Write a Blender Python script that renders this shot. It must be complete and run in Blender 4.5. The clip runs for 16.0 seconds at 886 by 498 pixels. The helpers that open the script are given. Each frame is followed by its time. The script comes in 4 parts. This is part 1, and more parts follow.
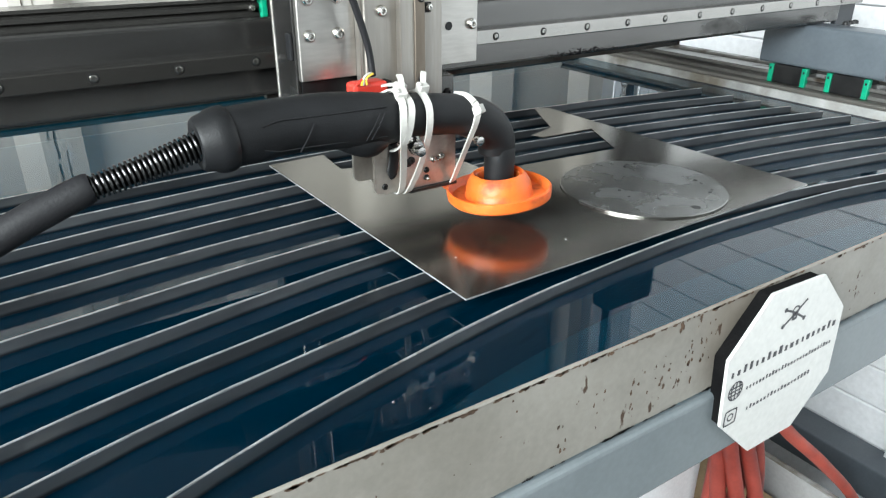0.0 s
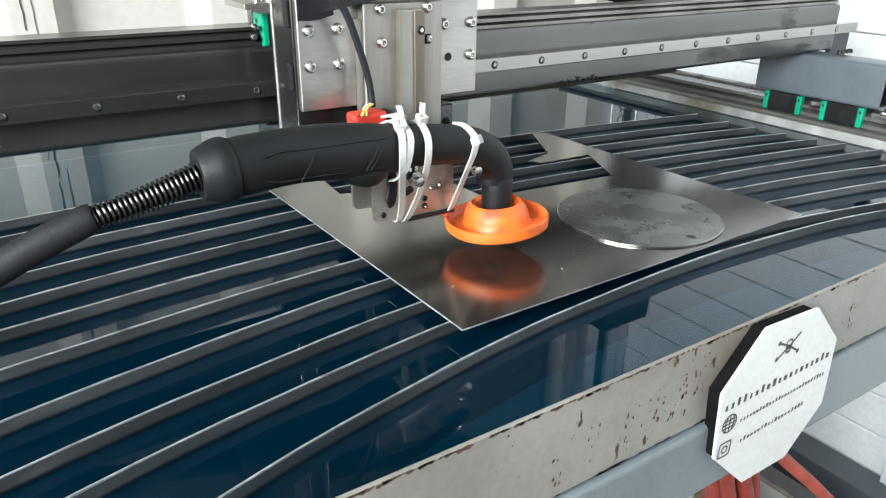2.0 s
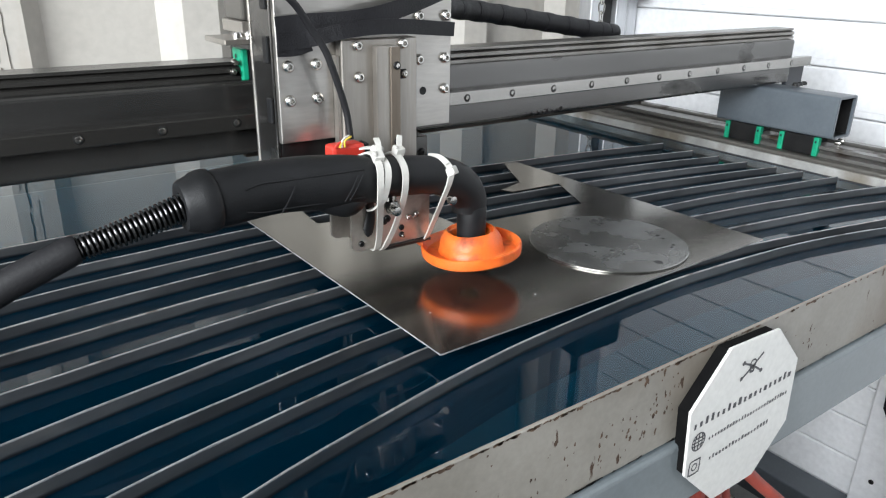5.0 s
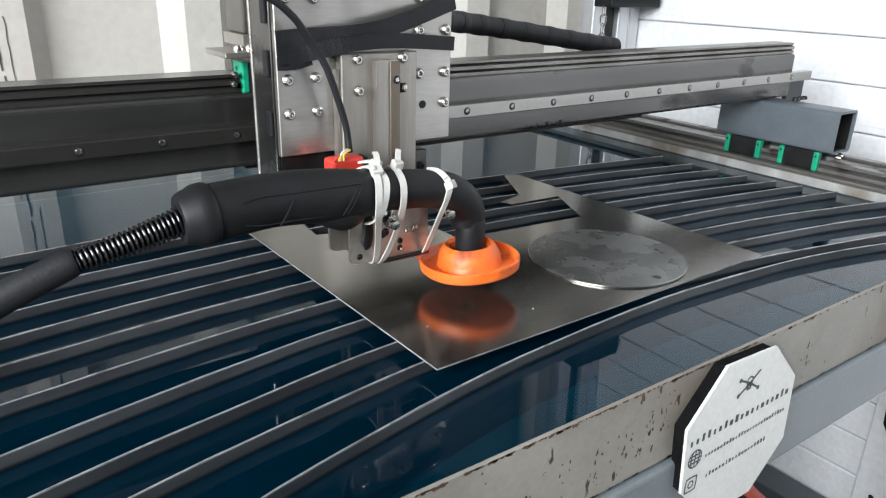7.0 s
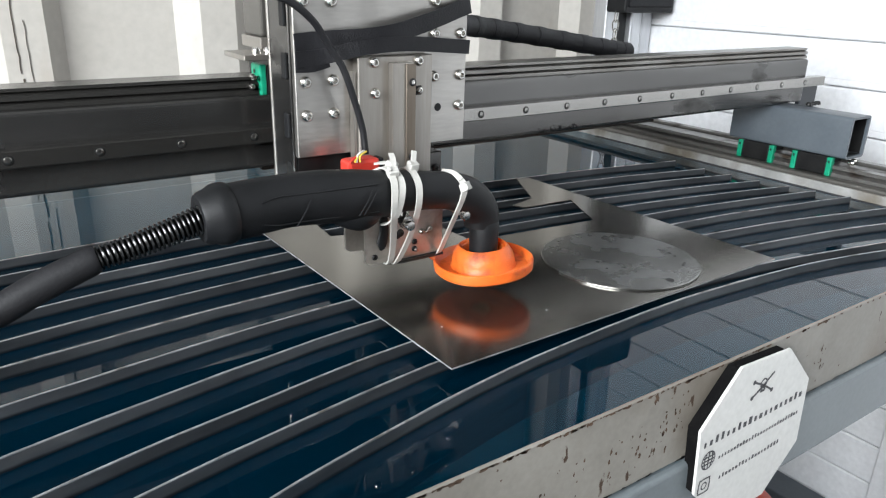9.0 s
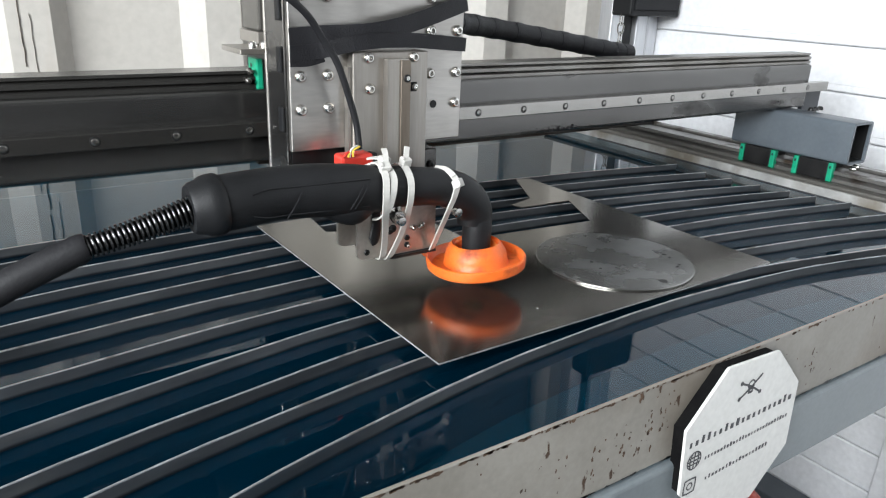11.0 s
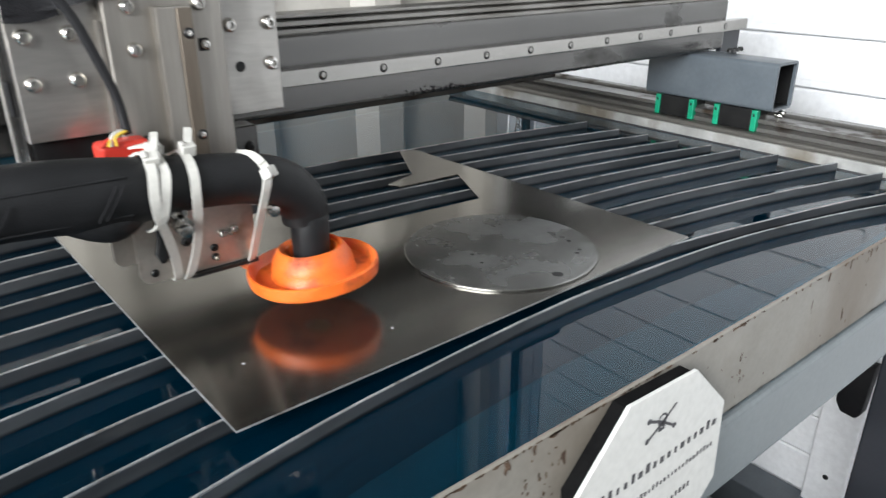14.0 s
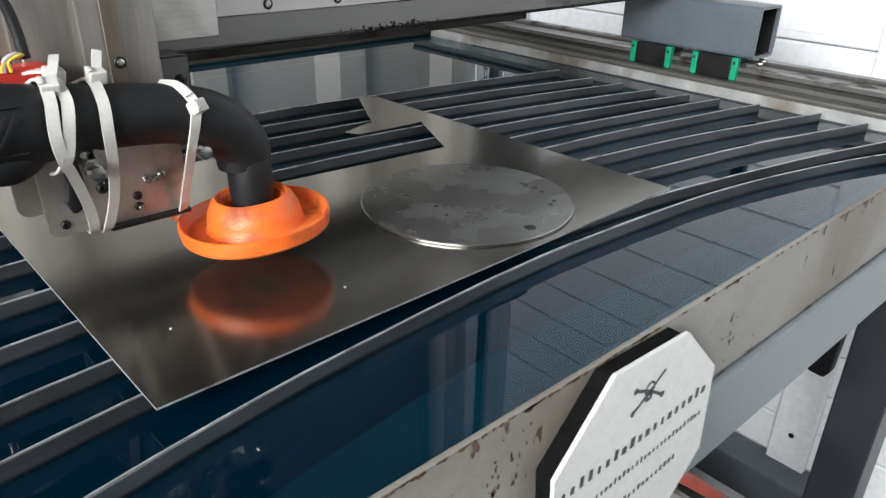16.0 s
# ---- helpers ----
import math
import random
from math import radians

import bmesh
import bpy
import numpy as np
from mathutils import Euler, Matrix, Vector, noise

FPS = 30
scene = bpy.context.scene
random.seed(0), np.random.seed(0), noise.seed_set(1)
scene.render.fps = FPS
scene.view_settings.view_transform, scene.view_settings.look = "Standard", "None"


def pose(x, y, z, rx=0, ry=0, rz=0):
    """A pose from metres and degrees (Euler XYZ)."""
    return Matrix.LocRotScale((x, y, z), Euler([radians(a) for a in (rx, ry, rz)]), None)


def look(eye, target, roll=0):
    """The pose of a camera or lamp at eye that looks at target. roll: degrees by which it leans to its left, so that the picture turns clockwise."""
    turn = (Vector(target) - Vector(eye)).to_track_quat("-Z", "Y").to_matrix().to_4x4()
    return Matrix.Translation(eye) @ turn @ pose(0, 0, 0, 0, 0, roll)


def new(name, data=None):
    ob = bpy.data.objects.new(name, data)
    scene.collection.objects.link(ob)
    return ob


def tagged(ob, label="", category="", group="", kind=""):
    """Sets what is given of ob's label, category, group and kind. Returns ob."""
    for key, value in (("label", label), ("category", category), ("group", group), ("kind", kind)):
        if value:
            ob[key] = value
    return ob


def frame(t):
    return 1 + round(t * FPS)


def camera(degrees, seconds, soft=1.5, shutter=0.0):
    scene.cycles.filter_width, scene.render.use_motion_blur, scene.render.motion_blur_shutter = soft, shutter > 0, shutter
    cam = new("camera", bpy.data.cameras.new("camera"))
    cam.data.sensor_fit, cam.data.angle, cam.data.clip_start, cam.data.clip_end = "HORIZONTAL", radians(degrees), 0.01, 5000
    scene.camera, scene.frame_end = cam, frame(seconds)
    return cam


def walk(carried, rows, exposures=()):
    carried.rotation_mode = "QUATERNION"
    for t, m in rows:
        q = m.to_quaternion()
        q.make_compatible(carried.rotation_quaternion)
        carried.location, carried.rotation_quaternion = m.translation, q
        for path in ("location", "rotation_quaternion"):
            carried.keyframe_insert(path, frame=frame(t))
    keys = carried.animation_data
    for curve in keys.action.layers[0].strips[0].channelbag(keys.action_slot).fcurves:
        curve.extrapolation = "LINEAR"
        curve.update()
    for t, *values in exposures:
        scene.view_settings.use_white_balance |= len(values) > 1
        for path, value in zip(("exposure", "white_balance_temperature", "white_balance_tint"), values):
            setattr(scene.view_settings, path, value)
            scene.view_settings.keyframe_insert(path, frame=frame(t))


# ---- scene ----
cam = camera(63.6, 16.0, soft=1.2, shutter=0.4)
PATH = [
    (0, (-0.03, -0.017, 1.189), (0.965, 1.498, 0.344), -0.0),
    (0.5, (-0.029, -0.024, 1.184), (0.978, 1.486, 0.345), 0.1),
    (1, (-0.032, -0.026, 1.194), (0.988, 1.485, 0.372), 0.3),
    (1.5, (-0.036, -0.019, 1.194), (0.983, 1.498, 0.382), 0.5),
    (2, (-0.03, -0.017, 1.201), (0.98, 1.509, 0.394), 0.6),
    (2.5, (-0.008, -0.035, 1.202), (1.048, 1.465, 0.404), 1.0),
    (3, (-0.032, -0.03, 1.203), (1.052, 1.459, 0.423), 1.2),
    (3.5, (-0.049, -0.018, 1.202), (1.036, 1.474, 0.432), 1.1),
    (4, (-0.038, -0.02, 1.205), (1.048, 1.475, 0.439), 1.0),
    (4.5, (-0.038, -0.032, 1.21), (1.051, 1.472, 0.466), 0.8),
    (5, (-0.042, -0.027, 1.207), (1.05, 1.479, 0.473), 1.0),
    (7.3, (-0.039, -0.028, 1.212), (1.053, 1.491, 0.506), 1.4),
    (7.5, (-0.043, -0.029, 1.209), (1.04, 1.498, 0.506), 1.1),
    (8, (-0.047, -0.026, 1.206), (1.038, 1.501, 0.504), 1.4),
    (8.5, (-0.046, -0.029, 1.21), (1.036, 1.501, 0.51), 1.5),
    (9, (-0.046, -0.03, 1.21), (1.029, 1.505, 0.51), 1.5),
    (11.3, (-0.035, -0.04, 1.204), (1.024, 1.505, 0.512), 2.4),
    (11.5, (-0.034, -0.04, 1.202), (1.037, 1.497, 0.502), 2.4),
    (12, (-0.033, -0.041, 1.194), (1.037, 1.491, 0.48), 2.4),
    (12.4, (-0.031, -0.046, 1.198), (1.043, 1.48, 0.479), 2.4),
    (12.5, (-0.016, -0.044, 1.2), (1.063, 1.477, 0.475), 2.1),
    (13, (0.044, -0.021, 1.187), (1.16, 1.473, 0.463), 0.3),
    (13.5, (0.087, 0.031, 1.182), (1.226, 1.502, 0.448), 0.1),
    (14, (0.112, 0.033, 1.18), (1.274, 1.461, 0.399), -0.1),
    (14.2, (0.147, 0.064, 1.154), (1.294, 1.474, 0.324), -0.2),
    (14.3, (0.166, 0.085, 1.131), (1.309, 1.488, 0.280), -0.2),
    (14.4, (0.182, 0.102, 1.119), (1.319, 1.494, 0.242), -0.1),
    (14.5, (0.191, 0.114, 1.114), (1.34, 1.497, 0.238), 0.3),
    (14.7, (0.195, 0.101, 1.133), (1.355, 1.466, 0.243), 0.4),
    (15, (0.151, 0.05, 1.15), (1.351, 1.383, 0.263), 1.1),
    (15.5, (0.128, 0.038, 1.17), (1.335, 1.37, 0.293), 1.2),
    (16, (0.145, 0.067, 1.152), (1.35, 1.4, 0.273), 1.1),
]
walk(cam, [(t, look(eye, target, roll)) for t, eye, target, roll in PATH], [(0.0, 0.36, 6320, 5), (2.0, 0.38, 6320, 5), (2.6, 0.17, 6350, 6), (3.3, -0.05, 6380, 10), (12.5, -0.05, 6380, 10), (13.5, -0.03, 6500, 10), (14.3, 0.16, 6500, 10), (15.0, 0.22, 6500, 10), (15.4, 0.0, 6500, 10), (16.0, -0.10, 6500, 10)])

# ---- world, daylight and exposure ----
world = bpy.data.worlds.new("sky")
scene.world = world
world.use_nodes = True
wn = world.node_tree
sky = wn.nodes.new("ShaderNodeTexSky")
sky.sky_type = "NISHITA"
sky.sun_disc = False
sky.sun_elevation, sky.sun_rotation = radians(38), radians(250)
wn.links.new(sky.outputs[0], wn.nodes["Background"].inputs[0])
wn.nodes["Background"].inputs[1].default_value = 0.1


def area(name, m, sx, sy, watts, colour):
    data = bpy.data.lights.new(name, "AREA")
    data.shape, data.size, data.size_y, data.energy, data.color = "RECTANGLE", sx, sy, watts, colour
    ob = new(name, data)
    ob.matrix_world = m
    return ob


# sky light that comes in through the open roller doorway
area("doorway_daylight", look((-1.9, -0.40, 1.90), (0.9, 0.50, 1.30)), 1.9, 0.95, 185, (0.955, 0.985, 1.0))


# ---- materials ----
def mat(name, a, b, scale=20.0, rough=0.5, metal=0.0, bump=0.1, fine=300.0, stretch=(1, 1, 1), rvar=0.1, spec=0.5, lo=0.35, hi=0.65):
    """Two colours mixed by large noise, with fine grain in colour, roughness and relief."""
    m = bpy.data.materials.new(name)
    m.use_nodes = True
    t = m.node_tree
    n, l = t.nodes, t.links
    p = n["Principled BSDF"]
    tc = n.new("ShaderNodeTexCoord")
    mp = n.new("ShaderNodeMapping")
    mp.inputs["Scale"].default_value = stretch
    l.new(tc.outputs["Object"], mp.inputs[0])
    big = n.new("ShaderNodeTexNoise")
    big.inputs["Scale"].default_value, big.inputs["Detail"].default_value = scale, 6
    small = n.new("ShaderNodeTexNoise")
    small.inputs["Scale"].default_value, small.inputs["Detail"].default_value = fine, 4
    for k in (big, small):
        l.new(mp.outputs[0], k.inputs["Vector"])
    ramp = n.new("ShaderNodeValToRGB")
    ramp.color_ramp.elements[0].position, ramp.color_ramp.elements[1].position = lo, hi
    ramp.color_ramp.elements[0].color, ramp.color_ramp.elements[1].color = (*a, 1), (*b, 1)
    l.new(big.outputs["Fac"], ramp.inputs[0])
    hsv = n.new("ShaderNodeHueSaturation")
    mr = n.new("ShaderNodeMapRange")
    mr.inputs["To Min"].default_value, mr.inputs["To Max"].default_value = 0.86, 1.14
    l.new(small.outputs["Fac"], mr.inputs["Value"])
    l.new(mr.outputs[0], hsv.inputs["Value"])
    l.new(ramp.outputs[0], hsv.inputs["Color"])
    l.new(hsv.outputs[0], p.inputs["Base Color"])
    rr = n.new("ShaderNodeMapRange")
    rr.inputs["To Min"].default_value, rr.inputs["To Max"].default_value = max(0.02, rough - rvar), min(1, rough + rvar)
    l.new(big.outputs["Fac"], rr.inputs["Value"])
    l.new(rr.outputs[0], p.inputs["Roughness"])
    p.inputs["Metallic"].default_value = metal
    p.inputs["Specular IOR Level"].default_value = spec
    if bump:
        bp = n.new("ShaderNodeBump")
        bp.inputs["Strength"].default_value, bp.inputs["Distance"].default_value = bump, 0.001
        l.new(small.outputs["Fac"], bp.inputs["Height"])
        l.new(bp.outputs[0], p.inputs["Normal"])
    return m


def stain(m, colour, scale, lo, hi, rough=0.85, stretch=(1, 1, 1), axis=None, metal=0.0):
    """Spots of another colour over a material, such as rust, where a noise passes lo to hi."""
    t = m.node_tree
    n, l = t.nodes, t.links
    p = n["Principled BSDF"]
    tc = n.new("ShaderNodeTexCoord")
    mp = n.new("ShaderNodeMapping")
    mp.inputs["Scale"].default_value = stretch
    mp.inputs["Location"].default_value = (scale * 0.37, 1.7, 0.9)
    l.new(tc.outputs["Object"], mp.inputs[0])
    z = n.new("ShaderNodeTexNoise")
    z.inputs["Scale"].default_value, z.inputs["Detail"].default_value = scale, 5
    l.new(mp.outputs[0], z.inputs["Vector"])
    r = n.new("ShaderNodeMapRange")
    r.inputs["From Min"].default_value, r.inputs["From Max"].default_value = lo, hi
    l.new(z.outputs["Fac"], r.inputs["Value"])
    mx = n.new("ShaderNodeMix")
    mx.data_type = "RGBA"
    old = p.inputs["Base Color"].links[0].from_socket
    l.new(r.outputs[0], mx.inputs["Factor"])
    l.new(old, mx.inputs["A"])
    mx.inputs["B"].default_value = (*colour, 1)
    l.new(mx.outputs["Result"], p.inputs["Base Color"])
    ro = n.new("ShaderNodeMix")
    oldr = p.inputs["Roughness"].links[0].from_socket
    l.new(r.outputs[0], ro.inputs["Factor"])
    l.new(oldr, ro.inputs["A"])
    ro.inputs["B"].default_value = rough
    l.new(ro.outputs["Result"], p.inputs["Roughness"])
    return m


def wavy(m, scale, strength):
    """Slow unevenness of a rolled or ground sheet under its fine relief."""
    n, l = m.node_tree.nodes, m.node_tree.links
    tc = n.new("ShaderNodeTexCoord")
    z = n.new("ShaderNodeTexNoise")
    z.inputs["Scale"].default_value, z.inputs["Detail"].default_value = scale, 1.5
    l.new(tc.outputs["Object"], z.inputs["Vector"])
    b = n.new("ShaderNodeBump")
    b.inputs["Strength"].default_value, b.inputs["Distance"].default_value = strength, 0.004
    l.new(z.outputs["Fac"], b.inputs["Height"])
    l.new(b.outputs[0], n["Bump"].inputs["Normal"])


WALL = mat("cream_container_paint", (0.46, 0.435, 0.395), (0.53, 0.505, 0.465), 3, 0.55, 0, 0.15, 60)
stain(WALL, (0.42, 0.36, 0.30), 9, 0.66, 0.80, stretch=(1, 1, 0.25))
BOARD = mat("white_board_paint", (0.80, 0.81, 0.83), (0.815, 0.825, 0.845), 1.2, 0.45, 0, 0.03, 90)
PLAIN = mat("plain_wall_paint", (0.07, 0.07, 0.072), (0.10, 0.10, 0.10), 2, 0.7, 0, 0.1, 60)
PALE = mat("dull_ceiling_paint", (0.24, 0.24, 0.235), (0.30, 0.30, 0.295), 2, 0.7, 0, 0.1, 60)
CONCRETE = mat("grey_concrete", (0.17, 0.17, 0.17), (0.25, 0.25, 0.245), 4, 0.8, 0, 0.4, 80)
TRAYP = mat("beige_tray_steel", (0.180, 0.168, 0.145), (0.238, 0.224, 0.198), 16, 0.5, 0.0, 0.15, 240)
stain(TRAYP, (0.12, 0.088, 0.058), 6, 0.46, 0.74, 0.6, stretch=(1, 1, 0.6))
stain(TRAYP, (0.05, 0.027, 0.015), 70, 0.70, 0.73, 0.9, stretch=(1.2, 1, 0.5))
GREYTUBE = mat("grey_enamel_paint", (0.128, 0.148, 0.158), (0.158, 0.180, 0.190), 12, 0.42, 0, 0.06, 200)
BLUEGREY = mat("blue_grey_paint", (0.080, 0.095, 0.110), (0.105, 0.122, 0.138), 12, 0.4, 0, 0.06, 200)
DARKTUBE = mat("dark_blue_grey_paint", (0.010, 0.013, 0.018), (0.018, 0.021, 0.027), 10, 0.45, 0, 0.06, 200)
BEAM = mat("worn_dark_grey_steel", (0.100, 0.098, 0.095), (0.175, 0.171, 0.166), 9, 0.22, 0.9, 0.05, 160, (0.12, 1, 1))
stain(BEAM, (0.03, 0.028, 0.026), 14, 0.60, 0.72, 0.6, stretch=(0.6, 1, 1))
SIDE = mat("worn_side_beam", (0.11, 0.105, 0.095), (0.20, 0.19, 0.175), 8, 0.35, 0.6, 0.1, 150, (1, 0.3, 1))
RAIL = mat("ground_rail_steel", (0.25, 0.242, 0.228), (0.35, 0.34, 0.322), 10, 0.2, 0.95, 0.05, 300, (0.1, 1, 1))
DULLRAIL = mat("oily_rail_steel", (0.16, 0.15, 0.135), (0.27, 0.26, 0.245), 14, 0.35, 0.8, 0.06, 200, (1, 0.15, 1))
OILYRAIL = mat("oily_grey_rail", (0.11, 0.106, 0.099), (0.20, 0.194, 0.184), 14, 0.32, 0.75, 0.08, 200, (1, 0.15, 1))
stain(OILYRAIL, (0.045, 0.032, 0.022), 30, 0.55, 0.72, 0.7)
# darker rail steel: dark reflections left of the carriage put into the colour
SHADERAIL = mat("shaded_rail_steel", (0.050, 0.048, 0.045), (0.095, 0.092, 0.086), 9, 0.22, 0.75, 0.05, 160, (0.12, 1, 1))
RUSTYTUBE = mat("grimy_rusty_tube", (0.020, 0.018, 0.015), (0.050, 0.044, 0.037), 16, 0.5, 0.3, 0.2, 200, (0.4, 1, 1))
stain(RUSTYTUBE, (0.035, 0.024, 0.017), 24, 0.52, 0.66, 0.8)
BROWNSTEEL = mat("oil_browned_steel", (0.13, 0.105, 0.082), (0.21, 0.178, 0.145), 20, 0.4, 0.7, 0.1, 240, (2, 1, 0.2))
STAINLESS = mat("brushed_stainless_plate", (0.37, 0.352, 0.328), (0.51, 0.492, 0.465), 9, 0.31, 0.9, 0.12, 260, (0.25, 1, 1.6), 0.12)
wavy(STAINLESS, 22, 0.5)
ZPLATE = mat("milled_aluminium", (0.30, 0.278, 0.25), (0.42, 0.396, 0.362), 12, 0.38, 0.8, 0.1, 240, (2.0, 1, 0.15))
SHEET = mat("bare_mild_steel_sheet", (0.195, 0.186, 0.169), (0.262, 0.252, 0.230), 7, 0.17, 0.95, 0.02, 340, (0.6, 1, 1), 0.05)
wavy(SHEET, 7, 0.05)
stain(SHEET, (0.14, 0.134, 0.123), 6, 0.55, 0.85, 0.30)
DISC = mat("scuffed_steel_disc", (0.18, 0.18, 0.173), (0.25, 0.25, 0.242), 16, 0.25, 0.9, 0.1, 260)
stain(DISC, (0.42, 0.43, 0.425), 17, 0.46, 0.90, 0.42)
SLAT = mat("weathered_slat_steel", (0.118, 0.128, 0.137), (0.235, 0.250, 0.264), 18, 0.38, 0.85, 0.4, 150, (0.25, 1, 1))
stain(SLAT, (0.20, 0.205, 0.20), 40, 0.60, 0.78, 0.7, stretch=(0.3, 1, 1))


def low_dark_band(m, colour, level, soft, wave):
    """A darker band on standing steel, up to a ragged line above the water."""
    n, l = m.node_tree.nodes, m.node_tree.links
    p = n["Principled BSDF"]
    tc, sep, z = n.new("ShaderNodeTexCoord"), n.new("ShaderNodeSeparateXYZ"), n.new("ShaderNodeTexNoise")
    z.inputs["Scale"].default_value, z.inputs["Detail"].default_value = 26, 4
    l.new(tc.outputs["Object"], sep.inputs[0])
    l.new(tc.outputs["Object"], z.inputs["Vector"])
    add = n.new("ShaderNodeMath")
    add.operation = "MULTIPLY_ADD"
    l.new(z.outputs["Fac"], add.inputs[0])
    add.inputs[1].default_value = wave
    l.new(sep.outputs["Z"], add.inputs[2])
    r = n.new("ShaderNodeMapRange")
    r.inputs["From Min"].default_value, r.inputs["From Max"].default_value = level + wave / 2 + soft, level + wave / 2 - soft
    l.new(add.outputs[0], r.inputs["Value"])
    mx = n.new("ShaderNodeMix")
    mx.data_type = "RGBA"
    l.new(r.outputs[0], mx.inputs["Factor"])
    l.new(p.inputs["Base Color"].links[0].from_socket, mx.inputs["A"])
    mx.inputs["B"].default_value = (*colour, 1)
    l.new(mx.outputs["Result"], p.inputs["Base Color"])


low_dark_band(SLAT, (0.032, 0.036, 0.042), 0.9400, 0.0010, 0.0024)
EDGE = mat("bright_cut_edge", (0.36, 0.372, 0.385), (0.60, 0.612, 0.625), 60, 0.45, 0.6, 0.4, 200)
stain(EDGE, (0.20, 0.19, 0.18), 45, 0.56, 0.66, 0.7)
SILVER = mat("galvanised_angle", (0.30, 0.30, 0.29), (0.45, 0.45, 0.44), 22, 0.42, 0.35, 0.15, 200)
stain(SILVER, (0.17, 0.15, 0.12), 13, 0.48, 0.66, 0.7)
BLACKP = mat("black_moulded_plastic", (0.006, 0.0064, 0.007), (0.010, 0.0104, 0.0115), 30, 0.5, 0, 0.2, 900, rvar=0.08, spec=0.28)
RUBBER = mat("black_rubber", (0.008, 0.008, 0.0095), (0.014, 0.014, 0.0155), 25, 0.55, 0, 0.3, 400, spec=0.3)
TAPE = mat("black_cloth_tape", (0.006, 0.006, 0.0075), (0.012, 0.012, 0.014), 40, 0.55, 0, 0.6, 700, spec=0.3)
# near black, for shade behind the sign and between the torch ribs
SHADEBLACK = mat("shade_black", (0.0022, 0.0022, 0.0025), (0.005, 0.005, 0.005), 60, 0.95, 0, 0.6, 500, spec=0.1)
GLOSS = mat("glossy_black_rubber", (0.006, 0.006, 0.0065), (0.012, 0.012, 0.012), 30, 0.2, 0, 0.1, 400, rvar=0.06)
ORANGE = mat("orange_printed_plastic", (0.66, 0.115, 0.013), (0.76, 0.155, 0.022), 22, 0.42, 0, 0.25, 420, (1, 1, 2.5))
stain(ORANGE, (0.26, 0.05, 0.014), 48, 0.55, 0.74, 0.7)
# the thin printed plastic lets some light through
for k, v in (("Subsurface Weight", 0.35), ("Subsurface Scale", 0.012)):
    ORANGE.node_tree.nodes["Principled BSDF"].inputs[k].default_value = v
ORANGE.node_tree.nodes["Principled BSDF"].inputs["Subsurface Radius"].default_value = (1.0, 0.35, 0.1)
RED = mat("red_plastic", (0.40, 0.026, 0.016), (0.50, 0.038, 0.024), 30, 0.4, 0, 0.1, 300)
# darker hose rubber, the shade under the table put into its colour
SHADEHOSE = mat("shaded_red_rubber_hose", (0.17, 0.022, 0.015), (0.29, 0.045, 0.03), 20, 0.5, 0, 0.15, 300)
HOSE = mat("red_rubber_hose", (0.36, 0.05, 0.03), (0.50, 0.085, 0.055), 20, 0.5, 0, 0.15, 300)
NYLON = mat("white_nylon", (0.46, 0.45, 0.42), (0.55, 0.54, 0.505), 30, 0.38, 0, 0.1, 400)
CHROME = mat("zinc_plated_steel", (0.62, 0.60, 0.565), (0.74, 0.72, 0.69), 60, 0.22, 1, 0.05, 300)
DARKMETAL = mat("blackened_steel", (0.008, 0.008, 0.0085), (0.018, 0.018, 0.018), 30, 0.4, 0.4, 0.1, 300)
BRACKET = mat("stainless_bracket", (0.40, 0.365, 0.325), (0.54, 0.505, 0.46), 30, 0.43, 0.9, 0.1, 300)
stain(BRACKET, (0.20, 0.14, 0.10), 28, 0.60, 0.76, 0.55)
GREEN = mat("green_seal_plastic", (0.0, 0.22, 0.115), (0.006, 0.30, 0.165), 40, 0.4, 0, 0.05, 300)
BRASS = mat("copper_tip", (0.55, 0.28, 0.11), (0.65, 0.36, 0.16), 40, 0.35, 1, 0.05, 300)
SIGNW = mat("white_acrylic", (0.555, 0.552, 0.53), (0.605, 0.602, 0.58), 6, 0.4, 0, 0.03, 200)
INK = mat("dark_grey_ink", (0.035, 0.035, 0.04), (0.06, 0.06, 0.065), 50, 0.6, 0, 0, 300)
ALU = mat("anodised_aluminium", (0.55, 0.56, 0.58), (0.66, 0.67, 0.69), 12, 0.4, 0.8, 0.05, 200, (1, 1, 0.1))
CARD = mat("brown_cardboard", (0.36, 0.25, 0.14), (0.44, 0.31, 0.18), 12, 0.8, 0, 0.2, 200)
WHITEP = mat("white_plastic", (0.70, 0.71, 0.72), (0.76, 0.77, 0.78), 6, 0.45, 0, 0.05, 200)
YELLOW = mat("yellow_wire", (0.75, 0.52, 0.05), (0.8, 0.58, 0.08), 30, 0.4, 0, 0, 300)
GREYP = mat("light_grey_plate", (0.34, 0.34, 0.34), (0.42, 0.42, 0.42), 12, 0.55, 0, 0.1, 200)

# dyed water: clear, tinted, mirror-smooth surface over the tray floor
WATER = bpy.data.materials.new("blue_dyed_water")
WATER.use_nodes = True
wt = WATER.node_tree
wp = wt.nodes["Principled BSDF"]
wp.inputs["Base Color"].default_value = (0.0005, 0.122, 0.268, 1)
wp.inputs["Transmission Weight"].default_value = 0.95
wp.inputs["Roughness"].default_value = 0.0
wp.inputs["IOR"].default_value = 1.36
SILT = mat("dark_silted_steel", (0.030, 0.028, 0.025), (0.060, 0.055, 0.048), 14, 0.8, 0, 0.3, 160)
TRAYBED = mat("silted_tray_bed", (0.045, 0.046, 0.045), (0.075, 0.076, 0.074), 9, 0.8, 0, 0.3, 120)


